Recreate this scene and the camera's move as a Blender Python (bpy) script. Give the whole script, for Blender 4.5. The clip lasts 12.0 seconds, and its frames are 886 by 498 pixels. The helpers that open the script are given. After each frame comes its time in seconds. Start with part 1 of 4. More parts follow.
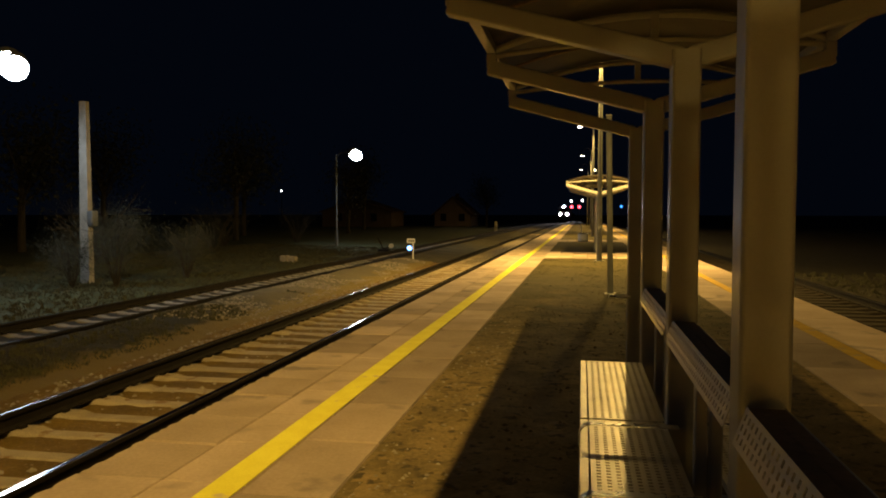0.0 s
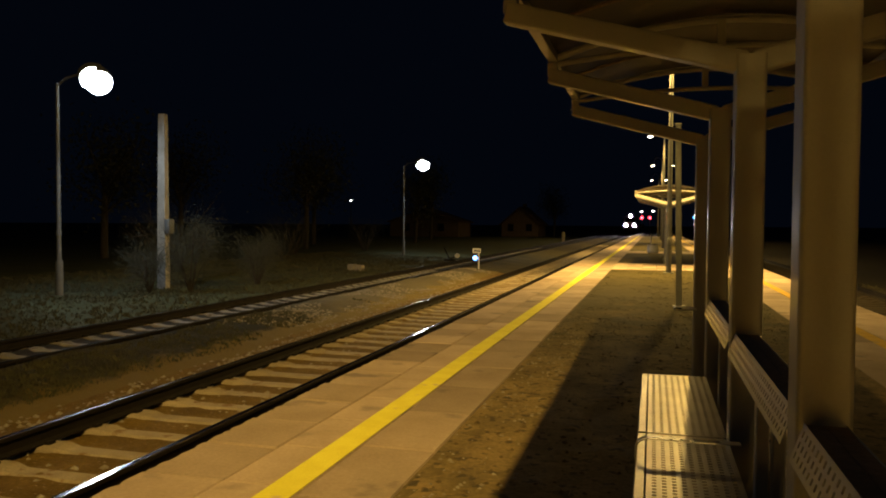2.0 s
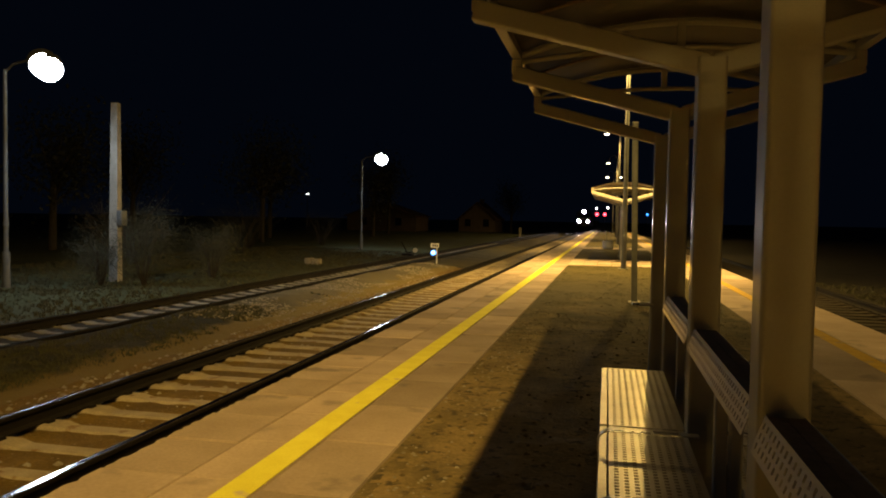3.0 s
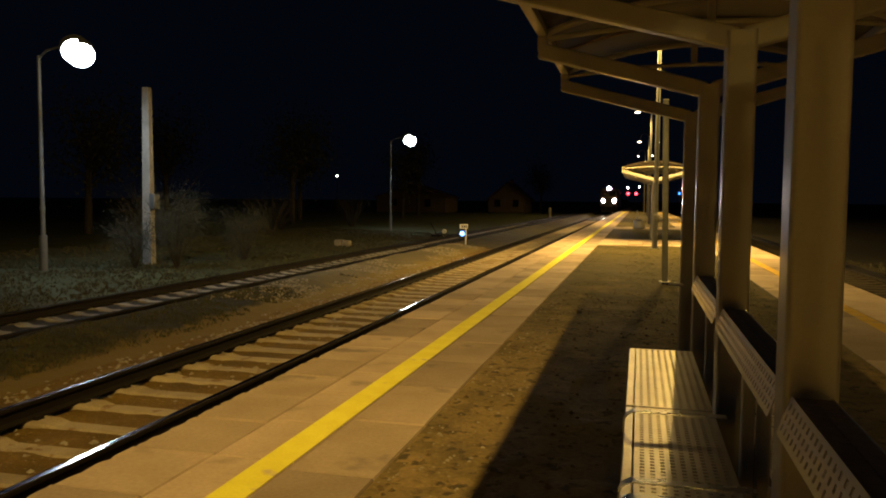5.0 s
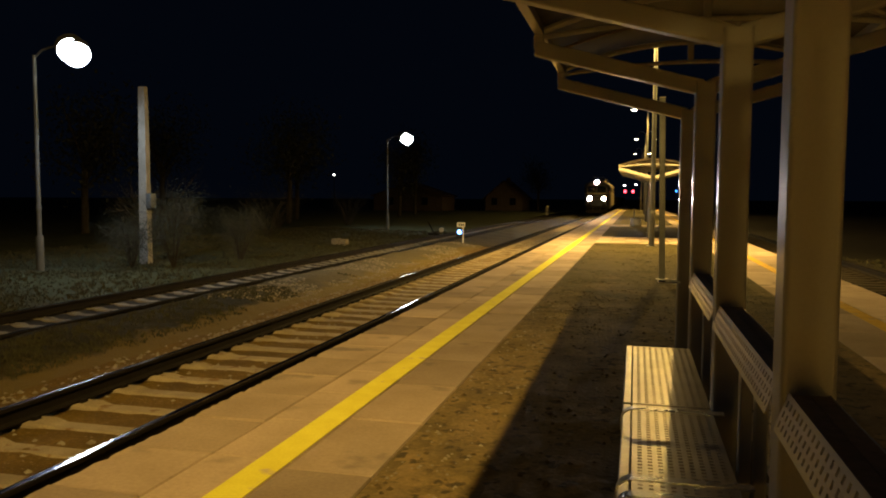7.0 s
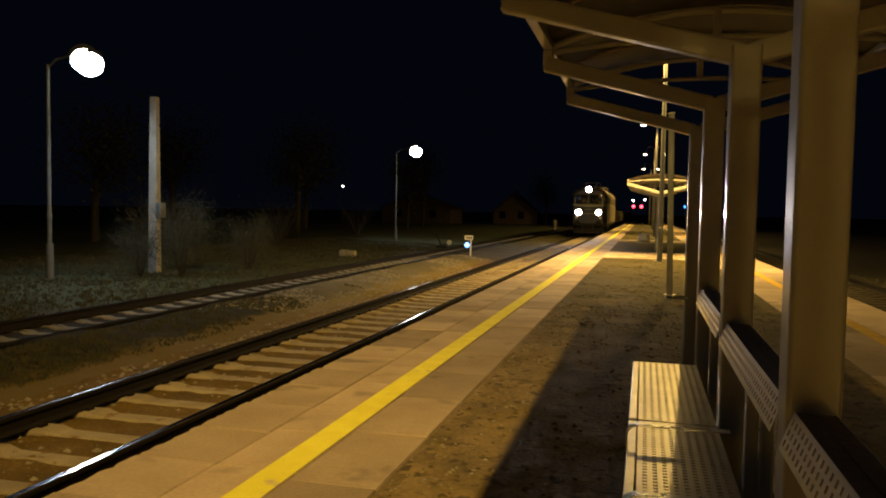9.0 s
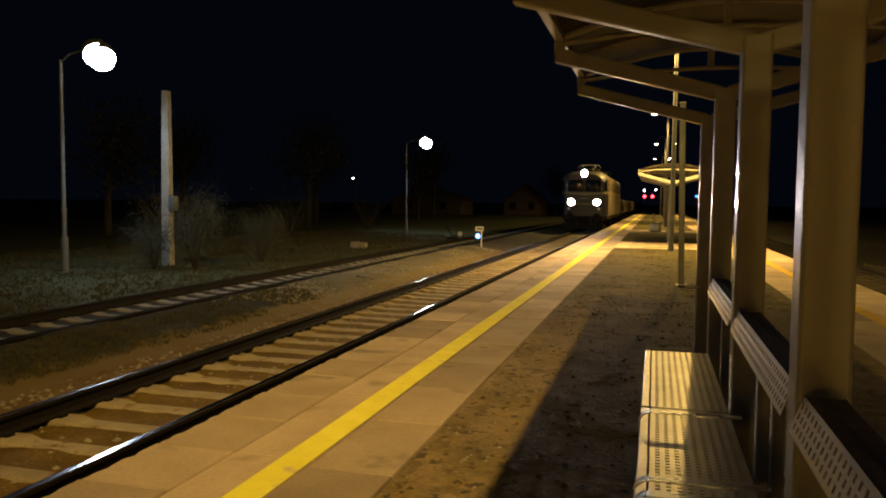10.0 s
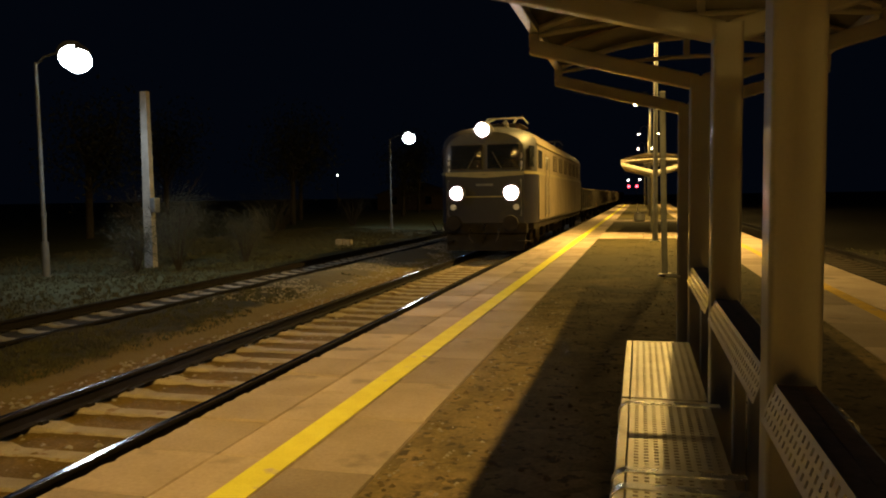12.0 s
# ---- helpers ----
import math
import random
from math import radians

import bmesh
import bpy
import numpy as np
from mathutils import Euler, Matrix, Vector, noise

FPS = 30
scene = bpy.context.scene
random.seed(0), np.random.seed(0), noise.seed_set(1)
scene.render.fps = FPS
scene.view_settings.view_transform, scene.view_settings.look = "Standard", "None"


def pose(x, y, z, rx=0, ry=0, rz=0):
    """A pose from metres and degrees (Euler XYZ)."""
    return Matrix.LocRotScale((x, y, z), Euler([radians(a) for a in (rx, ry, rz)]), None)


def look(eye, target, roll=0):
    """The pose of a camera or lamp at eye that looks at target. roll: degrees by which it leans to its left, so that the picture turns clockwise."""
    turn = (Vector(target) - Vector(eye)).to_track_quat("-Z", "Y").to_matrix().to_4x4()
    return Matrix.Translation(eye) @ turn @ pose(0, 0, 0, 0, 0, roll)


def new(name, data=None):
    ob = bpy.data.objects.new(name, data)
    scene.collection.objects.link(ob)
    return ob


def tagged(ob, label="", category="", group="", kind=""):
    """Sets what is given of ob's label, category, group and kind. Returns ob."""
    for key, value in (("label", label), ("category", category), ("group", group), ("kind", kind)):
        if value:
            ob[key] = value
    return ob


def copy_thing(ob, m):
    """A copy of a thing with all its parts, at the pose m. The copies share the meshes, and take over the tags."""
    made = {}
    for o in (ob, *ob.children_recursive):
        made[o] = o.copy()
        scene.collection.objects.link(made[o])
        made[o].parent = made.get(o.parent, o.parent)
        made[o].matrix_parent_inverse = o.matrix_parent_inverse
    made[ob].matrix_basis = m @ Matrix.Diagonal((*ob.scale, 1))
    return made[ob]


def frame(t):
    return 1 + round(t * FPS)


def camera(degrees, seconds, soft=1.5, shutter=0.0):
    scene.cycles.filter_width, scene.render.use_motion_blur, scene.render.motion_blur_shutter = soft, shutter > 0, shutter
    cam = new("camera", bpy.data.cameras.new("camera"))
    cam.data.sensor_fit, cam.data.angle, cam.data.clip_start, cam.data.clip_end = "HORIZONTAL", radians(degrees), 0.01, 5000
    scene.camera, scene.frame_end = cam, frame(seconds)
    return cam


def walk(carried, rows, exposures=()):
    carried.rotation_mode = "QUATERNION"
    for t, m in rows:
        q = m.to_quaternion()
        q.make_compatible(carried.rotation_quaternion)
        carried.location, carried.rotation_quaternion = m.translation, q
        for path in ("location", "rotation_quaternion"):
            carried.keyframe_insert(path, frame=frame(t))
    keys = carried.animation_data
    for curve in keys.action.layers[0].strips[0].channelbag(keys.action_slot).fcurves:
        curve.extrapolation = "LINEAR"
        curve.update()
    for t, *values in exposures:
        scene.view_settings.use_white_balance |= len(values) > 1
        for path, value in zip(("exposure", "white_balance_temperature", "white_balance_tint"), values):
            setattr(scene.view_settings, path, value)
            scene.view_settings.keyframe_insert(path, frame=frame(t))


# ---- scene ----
cam = camera(60.5, 12.0, soft=1.9, shutter=0.5)
PATH = [
    (0, (-0.042, 0.004, 1.509), (-0.402, 1.97, 1.418), 0.1),
    (0.5, (-0.037, 0.01, 1.509), (-0.406, 1.973, 1.412), 0.1),
    (1, (-0.019, 0.012, 1.504), (-0.409, 1.97, 1.394), 0.0),
    (1.5, (0.025, 0.054, 1.49), (-0.436, 1.995, 1.347), 0.4),
    (2, (0.015, 0.021, 1.499), (-0.517, 1.947, 1.434), 0.4),
    (2.5, (-0.033, -0.018, 1.498), (-0.531, 1.916, 1.391), 0.7),
    (3, (-0.028, -0.017, 1.503), (-0.45, 1.937, 1.425), 1.0),
    (5, (-0.002, 0.008, 1.5), (-0.499, 1.941, 1.371), 0.5),
    (5.5, (0.0, 0.001, 1.5), (-0.501, 1.932, 1.362), 0.7),
    (6, (0.0, 0.008, 1.5), (-0.497, 1.94, 1.35), 0.5),
    (6.5, (-0.002, 0.009, 1.497), (-0.483, 1.945, 1.355), 0.6),
    (7, (-0.002, 0.009, 1.499), (-0.492, 1.944, 1.366), 0.3),
    (9, (0.003, -0.002, 1.503), (-0.507, 1.929, 1.403), 1.0),
    (9.5, (0.0, -0.033, 1.501), (-0.523, 1.893, 1.382), 0.9),
    (10, (0.0, -0.061, 1.502), (-0.536, 1.862, 1.379), 0.6),
    (10.5, (0.012, -0.053, 1.504), (-0.511, 1.873, 1.379), -0.1),
    (11, (0.017, -0.063, 1.502), (-0.484, 1.869, 1.368), -0.8),
    (11.5, (0.036, -0.03, 1.503), (-0.451, 1.906, 1.38), -1.1),
    (12, (0.047, -0.023, 1.505), (-0.455, 1.908, 1.368), -0.8),
]
walk(cam, [(t, look(eye, target, roll)) for t, eye, target, roll in PATH])

# ---- world and lights ----
world = bpy.data.worlds.new("night")
scene.world = world
world.use_nodes = True
world.node_tree.nodes["Background"].inputs["Color"].default_value = (0.25, 0.45, 1.0, 1)
world.node_tree.nodes["Background"].inputs["Strength"].default_value = 0.0034

WARM = (1.0, 0.625, 0.15)
COLD = (0.66, 0.84, 1.0)
AXIS = 0.47            # middle of the island platform
RAIL = -0.35           # top of the rails; the platform is at 0
LAMP_YS = (-27.0, -1.0, 25.2, 53.0, 79.0, 104.0)
LAMP_Z = 7.5
LAMP_W = {25.2: (6900, 4700)}     # the two heads of a lamp, where they are not alike


LAMP_ARM = 0.90


def lamp_x(y):
    """Where the platform lamps stand: on the middle, some a little to the right."""
    return {-1.0: 0.25, 25.2: 0.51, 53.0: 0.66, 79.0: 0.80, 104.0: 0.64}.get(y, AXIS)


def lamp(name, kind, place, energy, colour, size, spot=None, aim=None, blend=0.6):
    data = bpy.data.lights.new(name, kind)
    data.energy, data.color, data.shadow_soft_size = energy, colour, size
    if spot:
        data.spot_size, data.spot_blend = radians(spot), blend
    ob = new(name, data)
    ob.matrix_world = look(place, aim or (place[0], place[1], place[2] - 1))
    return ob


for ly in LAMP_YS:
    for side in (-1, 1):
        at = (lamp_x(ly) + side * LAMP_ARM, ly, LAMP_Z - 0.06)
        if ly == -1.0:    # long-throw optics, along the platform
            lamp("platform_light", "SPOT", at, 6500 if side < 0 else 1400, WARM, 0.06, 122, (at[0] + side * 0.5, 26.0, 0), 1.0)
            # Added backward spot: its bounce off the ground brightens the shelter columns.
            lamp("platform_light", "SPOT", (at[0], at[1] - 0.1, at[2]), 5200, WARM, 0.06, 122, (at[0], -7.5, 0), 1.0)
            lamp("platform_light", "SPOT", (at[0], at[1] - 0.05, at[2]), 350, WARM, 0.06, 158, (at[0], at[1] - 0.05, 0))
        elif ly == -27.0:
            # Unseen lamp behind the camera, made soft, added to fill the columns.
            lamp("platform_light", "SPOT", at, 1350, WARM, 0.6, 122, (at[0], 0.0, 0), 1.0)
        else:
            lamp("platform_light", "SPOT", at, LAMP_W.get(ly, (5200, 3600))[side > 0], WARM, 0.06, 152 if ly == 25.2 and side < 0 else 158, (at[0] + side * 0.25, ly, LAMP_Z - 1))
for ly in (17.0, 46.0):
    lamp("yard_light", "SPOT", (-13.75, ly - 0.35, 4.85), 520, COLD, 0.2, 150, (-13.4, ly, 4.1))

# ---- materials ----


def surface(name, col, col2=None, rough=0.7, metal=0.0, scale=3.0, fine=60.0, bump=0.2, depth=0.004, rand=0.0, spot=None,
            spot_scale=8.0, spot_at=0.62, coat=0.0, grain=0.55, rvar=0.1):
    """A procedural surface: two colours mixed by a coarse and a fine noise, an optional stain colour, per-object value, relief."""
    m = bpy.data.materials.new(name)
    m.use_nodes = True
    nt = m.node_tree
    n, l = nt.nodes, nt.links
    b = n["Principled BSDF"]
    b.inputs["Metallic"].default_value = metal
    b.inputs["Coat Weight"].default_value, b.inputs["Coat Roughness"].default_value = coat, 0.07
    b.inputs["Specular IOR Level"].default_value = 0.18 if rough > 0.84 else 0.5    # dusty and earthy surfaces hardly shine
    tc, oi = n.new("ShaderNodeTexCoord"), n.new("ShaderNodeObjectInfo")
    mul = n.new("ShaderNodeMath")
    mul.operation, mul.inputs[1].default_value = "MULTIPLY", 41.0
    l.new(oi.outputs["Random"], mul.inputs[0])
    add = n.new("ShaderNodeVectorMath")
    add.operation = "ADD"
    l.new(tc.outputs["Object"], add.inputs[0])
    l.new(mul.outputs[0], add.inputs[1])

    def noise_at(s, detail=4.0):
        x = n.new("ShaderNodeTexNoise")
        x.inputs["Scale"].default_value, x.inputs["Detail"].default_value = s, detail
        l.new(add.outputs[0], x.inputs["Vector"])
        return x.outputs["Fac"]

    def ramp(fac, lo, hi):
        x = n.new("ShaderNodeMapRange")
        x.inputs["From Min"].default_value, x.inputs["From Max"].default_value = lo, hi
        l.new(fac, x.inputs["Value"])
        return x.outputs["Result"]

    def mix(fac, a, c):
        x = n.new("ShaderNodeMix")
        x.data_type = "RGBA"
        for v, s in ((fac, x.inputs["Factor"]), (a, x.inputs["A"]), (c, x.inputs["B"])):
            if isinstance(v, bpy.types.NodeSocket):
                l.new(v, s)
            else:
                s.default_value = v
        return x.outputs["Result"]

    col2 = col2 or tuple(c * 0.7 for c in col)
    coarse, small = noise_at(scale), noise_at(fine, 6.0)
    c = mix(ramp(coarse, 0.32, 0.68), (*col, 1), (*col2, 1))
    c = mix(ramp(small, 0.3, 0.75), c, mix(grain, c, (*[v * 0.45 for v in col2], 1)))
    if spot:
        c = mix(ramp(noise_at(spot_scale, 8.0), spot_at, spot_at + 0.07), c, (*spot, 1))
    if rand:
        hv = n.new("ShaderNodeHueSaturation")
        r = n.new("ShaderNodeMapRange")
        r.inputs["To Min"].default_value, r.inputs["To Max"].default_value = 1 - rand, 1 + rand
        l.new(oi.outputs["Random"], r.inputs["Value"])
        l.new(r.outputs["Result"], hv.inputs["Value"])
        l.new(c, hv.inputs["Color"])
        c = hv.outputs["Color"]
    l.new(c, b.inputs["Base Color"])
    rr = n.new("ShaderNodeMapRange")
    rr.inputs["To Min"].default_value, rr.inputs["To Max"].default_value = max(rough - rvar, 0.03), min(rough + rvar, 1)
    l.new(coarse, rr.inputs["Value"])
    l.new(rr.outputs["Result"], b.inputs["Roughness"])
    if bump:
        bp = n.new("ShaderNodeBump")
        bp.inputs["Strength"].default_value, bp.inputs["Distance"].default_value = bump, depth
        l.new(small, bp.inputs["Height"])
        l.new(bp.outputs[0], b.inputs["Normal"])
    return m


def glow(name, colour, strength):
    m = bpy.data.materials.new(name)
    m.use_nodes = True
    b = m.node_tree.nodes["Principled BSDF"]
    b.inputs["Base Color"].default_value = (0.6, 0.6, 0.6, 1)
    b.inputs["Emission Color"].default_value = (*colour, 1)
    b.inputs["Emission Strength"].default_value = strength
    return m


M = {}
M["slab"] = surface("worn_concrete_slab", (0.44, 0.348, 0.272), (0.335, 0.262, 0.20), 0.85, scale=1.6, fine=45, bump=0.25, depth=0.003, rand=0.22, grain=0.3,
                    spot=(0.22, 0.18, 0.15), spot_scale=1.7, spot_at=0.61)
M["concrete"] = surface("old_concrete", (0.40, 0.37, 0.33), (0.27, 0.25, 0.22), 0.9, scale=3, fine=60, bump=0.4, depth=0.006,
                        spot=(0.15, 0.13, 0.11), spot_scale=5, spot_at=0.66)
M["sleeper"] = surface("sleeper_concrete", (0.42, 0.36, 0.27), (0.31, 0.255, 0.185), 0.9, scale=4, fine=70, bump=0.4, depth=0.004, rand=0.12,
                       spot=(0.20, 0.13, 0.07), spot_scale=6, spot_at=0.60)
M["sidesleeper"] = surface("grimy_sleeper_concrete", (0.32, 0.31, 0.29), (0.22, 0.20, 0.18), 0.9, scale=4, fine=70, bump=0.4, depth=0.004, rand=0.15,
                           spot=(0.09, 0.075, 0.06), spot_scale=5, spot_at=0.56)
# Sleepers of track_3: the missing light there is put into a near-black colour.
M["unlit_sleeper"] = surface("dark_wooden_sleeper", (0.045, 0.035, 0.026), (0.03, 0.024, 0.018), 0.9, scale=4, fine=50, bump=0.5, depth=0.005, rand=0.1)
M["yellow"] = surface("yellow_line_paint", (0.80, 0.755, 0.075), (0.72, 0.66, 0.06), 0.86, scale=5, fine=70, bump=0.25, depth=0.002,
                      spot=(0.52, 0.44, 0.24), spot_scale=4.5, spot_at=0.63, grain=0.2)
M["ochre"] = surface("faded_ochre_line_paint", (0.70, 0.46, 0.06), (0.58, 0.37, 0.05), 0.86, scale=5, fine=70, bump=0.25, depth=0.002,
                     spot=(0.42, 0.32, 0.18), spot_scale=4.5, spot_at=0.60, grain=0.25)
M["soil"] = surface("trodden_soil", (0.28, 0.20, 0.09), (0.15, 0.115, 0.05), 0.95, scale=2.6, fine=30, bump=1.0, depth=0.016,
                    spot=(0.07, 0.055, 0.028), spot_scale=9, spot_at=0.57)


def ground_blend(m, axis, start, end, colour, ragged, scale):
    """A second colour that takes over from the first between start and end along an axis, with a ragged border."""
    nt = m.node_tree
    n, l = nt.nodes, nt.links
    b = n["Principled BSDF"]
    old = b.inputs["Base Color"].links[0].from_socket
    tc, sep, nz = n.new("ShaderNodeTexCoord"), n.new("ShaderNodeSeparateXYZ"), n.new("ShaderNodeTexNoise")
    nz.inputs["Scale"].default_value, nz.inputs["Detail"].default_value = scale, 8
    l.new(tc.outputs["Object"], sep.inputs[0])
    l.new(tc.outputs["Object"], nz.inputs["Vector"])
    k = n.new("ShaderNodeMath")
    k.operation, k.inputs[1].default_value = "MULTIPLY_ADD", ragged
    l.new(nz.outputs["Fac"], k.inputs[0])
    l.new(sep.outputs[axis], k.inputs[2])
    mr = n.new("ShaderNodeMapRange")
    mr.inputs["From Min"].default_value, mr.inputs["From Max"].default_value = start + ragged / 2, end + ragged / 2
    l.new(k.outputs[0], mr.inputs["Value"])
    mr.inputs["To Max"].default_value = 0.8
    mx = n.new("ShaderNodeMix")
    mx.data_type = "RGBA"
    mx.inputs["B"].default_value = (*colour, 1)
    l.new(mr.outputs["Result"], mx.inputs["Factor"])
    l.new(old, mx.inputs["A"])
    l.new(mx.outputs["Result"], b.inputs["Base Color"])


# Grass over the soil, its colour darkened further for the shelter's shadow.
ground_blend(M["soil"], "Y", 7.0, 14.0, (0.030, 0.028, 0.009), 14.0, 1.3)
M["ballast"] = surface("dirty_ballast", (0.200, 0.130, 0.034), (0.120, 0.078, 0.022), 0.95, scale=2.5, fine=30, bump=1.0, depth=0.02,
                       spot=(0.24, 0.18, 0.12), spot_scale=22, spot_at=0.62)
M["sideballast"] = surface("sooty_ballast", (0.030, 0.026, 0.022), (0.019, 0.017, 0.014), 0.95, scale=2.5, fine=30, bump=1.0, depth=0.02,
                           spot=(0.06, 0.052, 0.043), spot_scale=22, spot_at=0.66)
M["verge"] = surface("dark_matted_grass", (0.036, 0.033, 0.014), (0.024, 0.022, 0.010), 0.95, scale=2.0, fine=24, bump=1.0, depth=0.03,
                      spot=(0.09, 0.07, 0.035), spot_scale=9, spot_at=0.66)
# Paler ground beyond y 12.5, lifted further by glare haze put into the colour.
ground_blend(M["verge"], "Y", 12.5, 18.0, (0.14, 0.122, 0.085), 5.0, 1.6)
# Golden-brown strip towards track 1.
ground_blend(M["verge"], "X", -6.95, -6.72, (0.17, 0.125, 0.042), 1.0, 1.6)
M["farbed"] = surface("weedy_old_ballast", (0.10, 0.085, 0.04), (0.06, 0.053, 0.026), 0.95, scale=0.8, fine=18, bump=1.0, depth=0.03,
                      spot=(0.15, 0.125, 0.085), spot_scale=9, spot_at=0.62)
M["earth"] = surface("grassy_earth", (0.064, 0.076, 0.036), (0.050, 0.056, 0.030), 0.95, scale=0.7, fine=14, bump=1.0, depth=0.05,
                     spot=(0.065, 0.055, 0.032), spot_scale=1.1, spot_at=0.6)
# Ground right of the platform, coloured dark because no light falls on it.
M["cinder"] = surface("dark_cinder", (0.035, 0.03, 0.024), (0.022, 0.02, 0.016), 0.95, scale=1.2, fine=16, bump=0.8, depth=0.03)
M["stone"] = surface("gravel_stone", (0.36, 0.33, 0.28), (0.22, 0.185, 0.145), 0.9, scale=9, fine=60, bump=0.3)
M["clod"] = surface("earth_clod", (0.15, 0.108, 0.05), (0.10, 0.075, 0.035), 0.95, scale=9, fine=60, bump=0.3)
M["grass"] = surface("dry_grass", (0.046, 0.050, 0.022), (0.062, 0.056, 0.026), 0.8, scale=2.0, fine=20, bump=0.0)
M["leaf"] = surface("bush_leaf", (0.05, 0.058, 0.036), (0.065, 0.07, 0.045), 0.7, scale=4, fine=25, bump=0.0)
M["crown"] = surface("tree_leaf", (0.022, 0.027, 0.015), (0.03, 0.034, 0.019), 0.8, scale=4, fine=25, bump=0.0)
M["bark"] = surface("bark", (0.07, 0.06, 0.05), (0.045, 0.038, 0.03), 0.95, scale=6, fine=40, bump=0.8, depth=0.01)
M["rust"] = surface("rusty_rail_steel", (0.015, 0.011, 0.009), (0.011, 0.009, 0.008), 0.85, 0.0, scale=6, fine=80, bump=0.2, depth=0.003)
M["railtop"] = surface("polished_rail_head", (0.66, 0.66, 0.66), (0.60, 0.59, 0.58), 0.17, 1.0, scale=1.5, fine=20, bump=0.0, grain=0.1, rvar=0.01)
M["sidetop"] = surface("dull_rail_head", (0.58, 0.56, 0.54), (0.48, 0.46, 0.44), 0.15, 1.0, scale=1.5, fine=20, bump=0.0, grain=0.2)
M["paint"] = surface("grey_painted_steel", (0.415, 0.41, 0.38), (0.365, 0.36, 0.335), 0.46, 0.0, scale=2.5, fine=90, bump=0.06, depth=0.001,
                     spot=(0.34, 0.31, 0.26), spot_scale=5, spot_at=0.70, coat=0.4, grain=0.12)
M["steel"] = surface("brushed_perforated_steel", (0.70, 0.66, 0.58), (0.60, 0.56, 0.48), 0.32, 0.85, scale=5, fine=60, bump=0.0, grain=0.2, rvar=0.05, depth=0.001,
                     spot=(0.48, 0.44, 0.38), spot_scale=7, spot_at=0.66)
M["chrome"] = surface("stainless_bar", (0.78, 0.77, 0.74), (0.70, 0.69, 0.66), 0.28, 0.9, scale=8, fine=90, bump=0.04, depth=0.001)
M["roof"] = surface("smoked_roof_sheet", (0.040, 0.027, 0.018), (0.022, 0.016, 0.011), 0.45, scale=1.5, fine=30, bump=0.2, depth=0.003,
                    spot=(0.085, 0.06, 0.04), spot_scale=2.5, spot_at=0.6)
M["purlin"] = surface("dull_brown_steel", (0.32, 0.25, 0.18), (0.25, 0.195, 0.14), 0.95, scale=3, fine=40, bump=0.1)
M["galv"] = surface("galvanised_steel", (0.17, 0.175, 0.18), (0.13, 0.135, 0.14), 0.6, 0.4, scale=6, fine=50, bump=0.1)
M["black"] = surface("dark_painted_steel", (0.035, 0.034, 0.033), (0.05, 0.042, 0.036), 0.6, 0.2, scale=4, fine=60, bump=0.3)
M["white"] = surface("white_painted_plate", (0.80, 0.80, 0.78), (0.68, 0.68, 0.65), 0.5, scale=6, fine=60, bump=0.1)
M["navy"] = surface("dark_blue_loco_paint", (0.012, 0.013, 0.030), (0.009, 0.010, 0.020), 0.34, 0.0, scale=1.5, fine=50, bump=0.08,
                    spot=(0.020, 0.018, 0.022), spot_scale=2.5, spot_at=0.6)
# Darker than the upper body: the unlit front's shade is in this colour.
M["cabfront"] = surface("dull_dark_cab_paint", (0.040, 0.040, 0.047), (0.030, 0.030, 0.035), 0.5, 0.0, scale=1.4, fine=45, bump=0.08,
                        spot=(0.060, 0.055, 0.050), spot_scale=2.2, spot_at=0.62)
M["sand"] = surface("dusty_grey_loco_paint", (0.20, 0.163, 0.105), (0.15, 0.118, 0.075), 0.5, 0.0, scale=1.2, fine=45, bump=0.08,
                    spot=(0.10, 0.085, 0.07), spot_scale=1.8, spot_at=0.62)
M["band"] = surface("pale_yellow_band", (0.27, 0.235, 0.12), (0.21, 0.185, 0.10), 0.45, scale=4, fine=50, bump=0.05)
M["under"] = surface("grimy_running_gear", (0.028, 0.024, 0.02), (0.018, 0.015, 0.013), 0.85, 0.2, scale=4, fine=50, bump=0.5)
M["wagon"] = surface("rusty_brown_wagon_paint", (0.042, 0.035, 0.028), (0.030, 0.026, 0.021), 0.9, 0.1, scale=1.8, fine=40, bump=0.3,
                     spot=(0.10, 0.065, 0.04), spot_scale=3, spot_at=0.6)
M["plaster"] = surface("house_plaster", (0.16, 0.12, 0.10), (0.12, 0.09, 0.075), 0.9, scale=1.5, fine=30, bump=0.3)
M["tiles"] = surface("dark_roof_tiles", (0.12, 0.07, 0.05), (0.08, 0.05, 0.04), 0.85, scale=3, fine=25, bump=0.5)
glass = bpy.data.materials.new("cab_glass")
glass.use_nodes = True
gb = glass.node_tree.nodes["Principled BSDF"]
gb.inputs["Base Color"].default_value, gb.inputs["Roughness"].default_value = (0.012, 0.013, 0.015, 1), 0.06
M["glass"] = glass
M["lampwarm"] = glow("warm_lamp_lens", (1.0, 0.80, 0.48), 60)
M["lampcold"] = glow("cold_lamp_lens", (0.82, 0.93, 1.0), 62)
M["head"] = glow("headlamp_lens", (1.0, 0.90, 0.86), 6500)
M["red"] = glow("red_signal_lens", (1.0, 0.05, 0.08), 9)
M["blue"] = glow("blue_signal_lens", (0.05, 0.30, 1.0), 3.5)
M["bluecore"] = glow("blue_signal_core", (0.45, 0.85, 1.0), 6)
M["whitelens"] = glow("white_signal_lens", (1.0, 0.93, 0.85), 16)

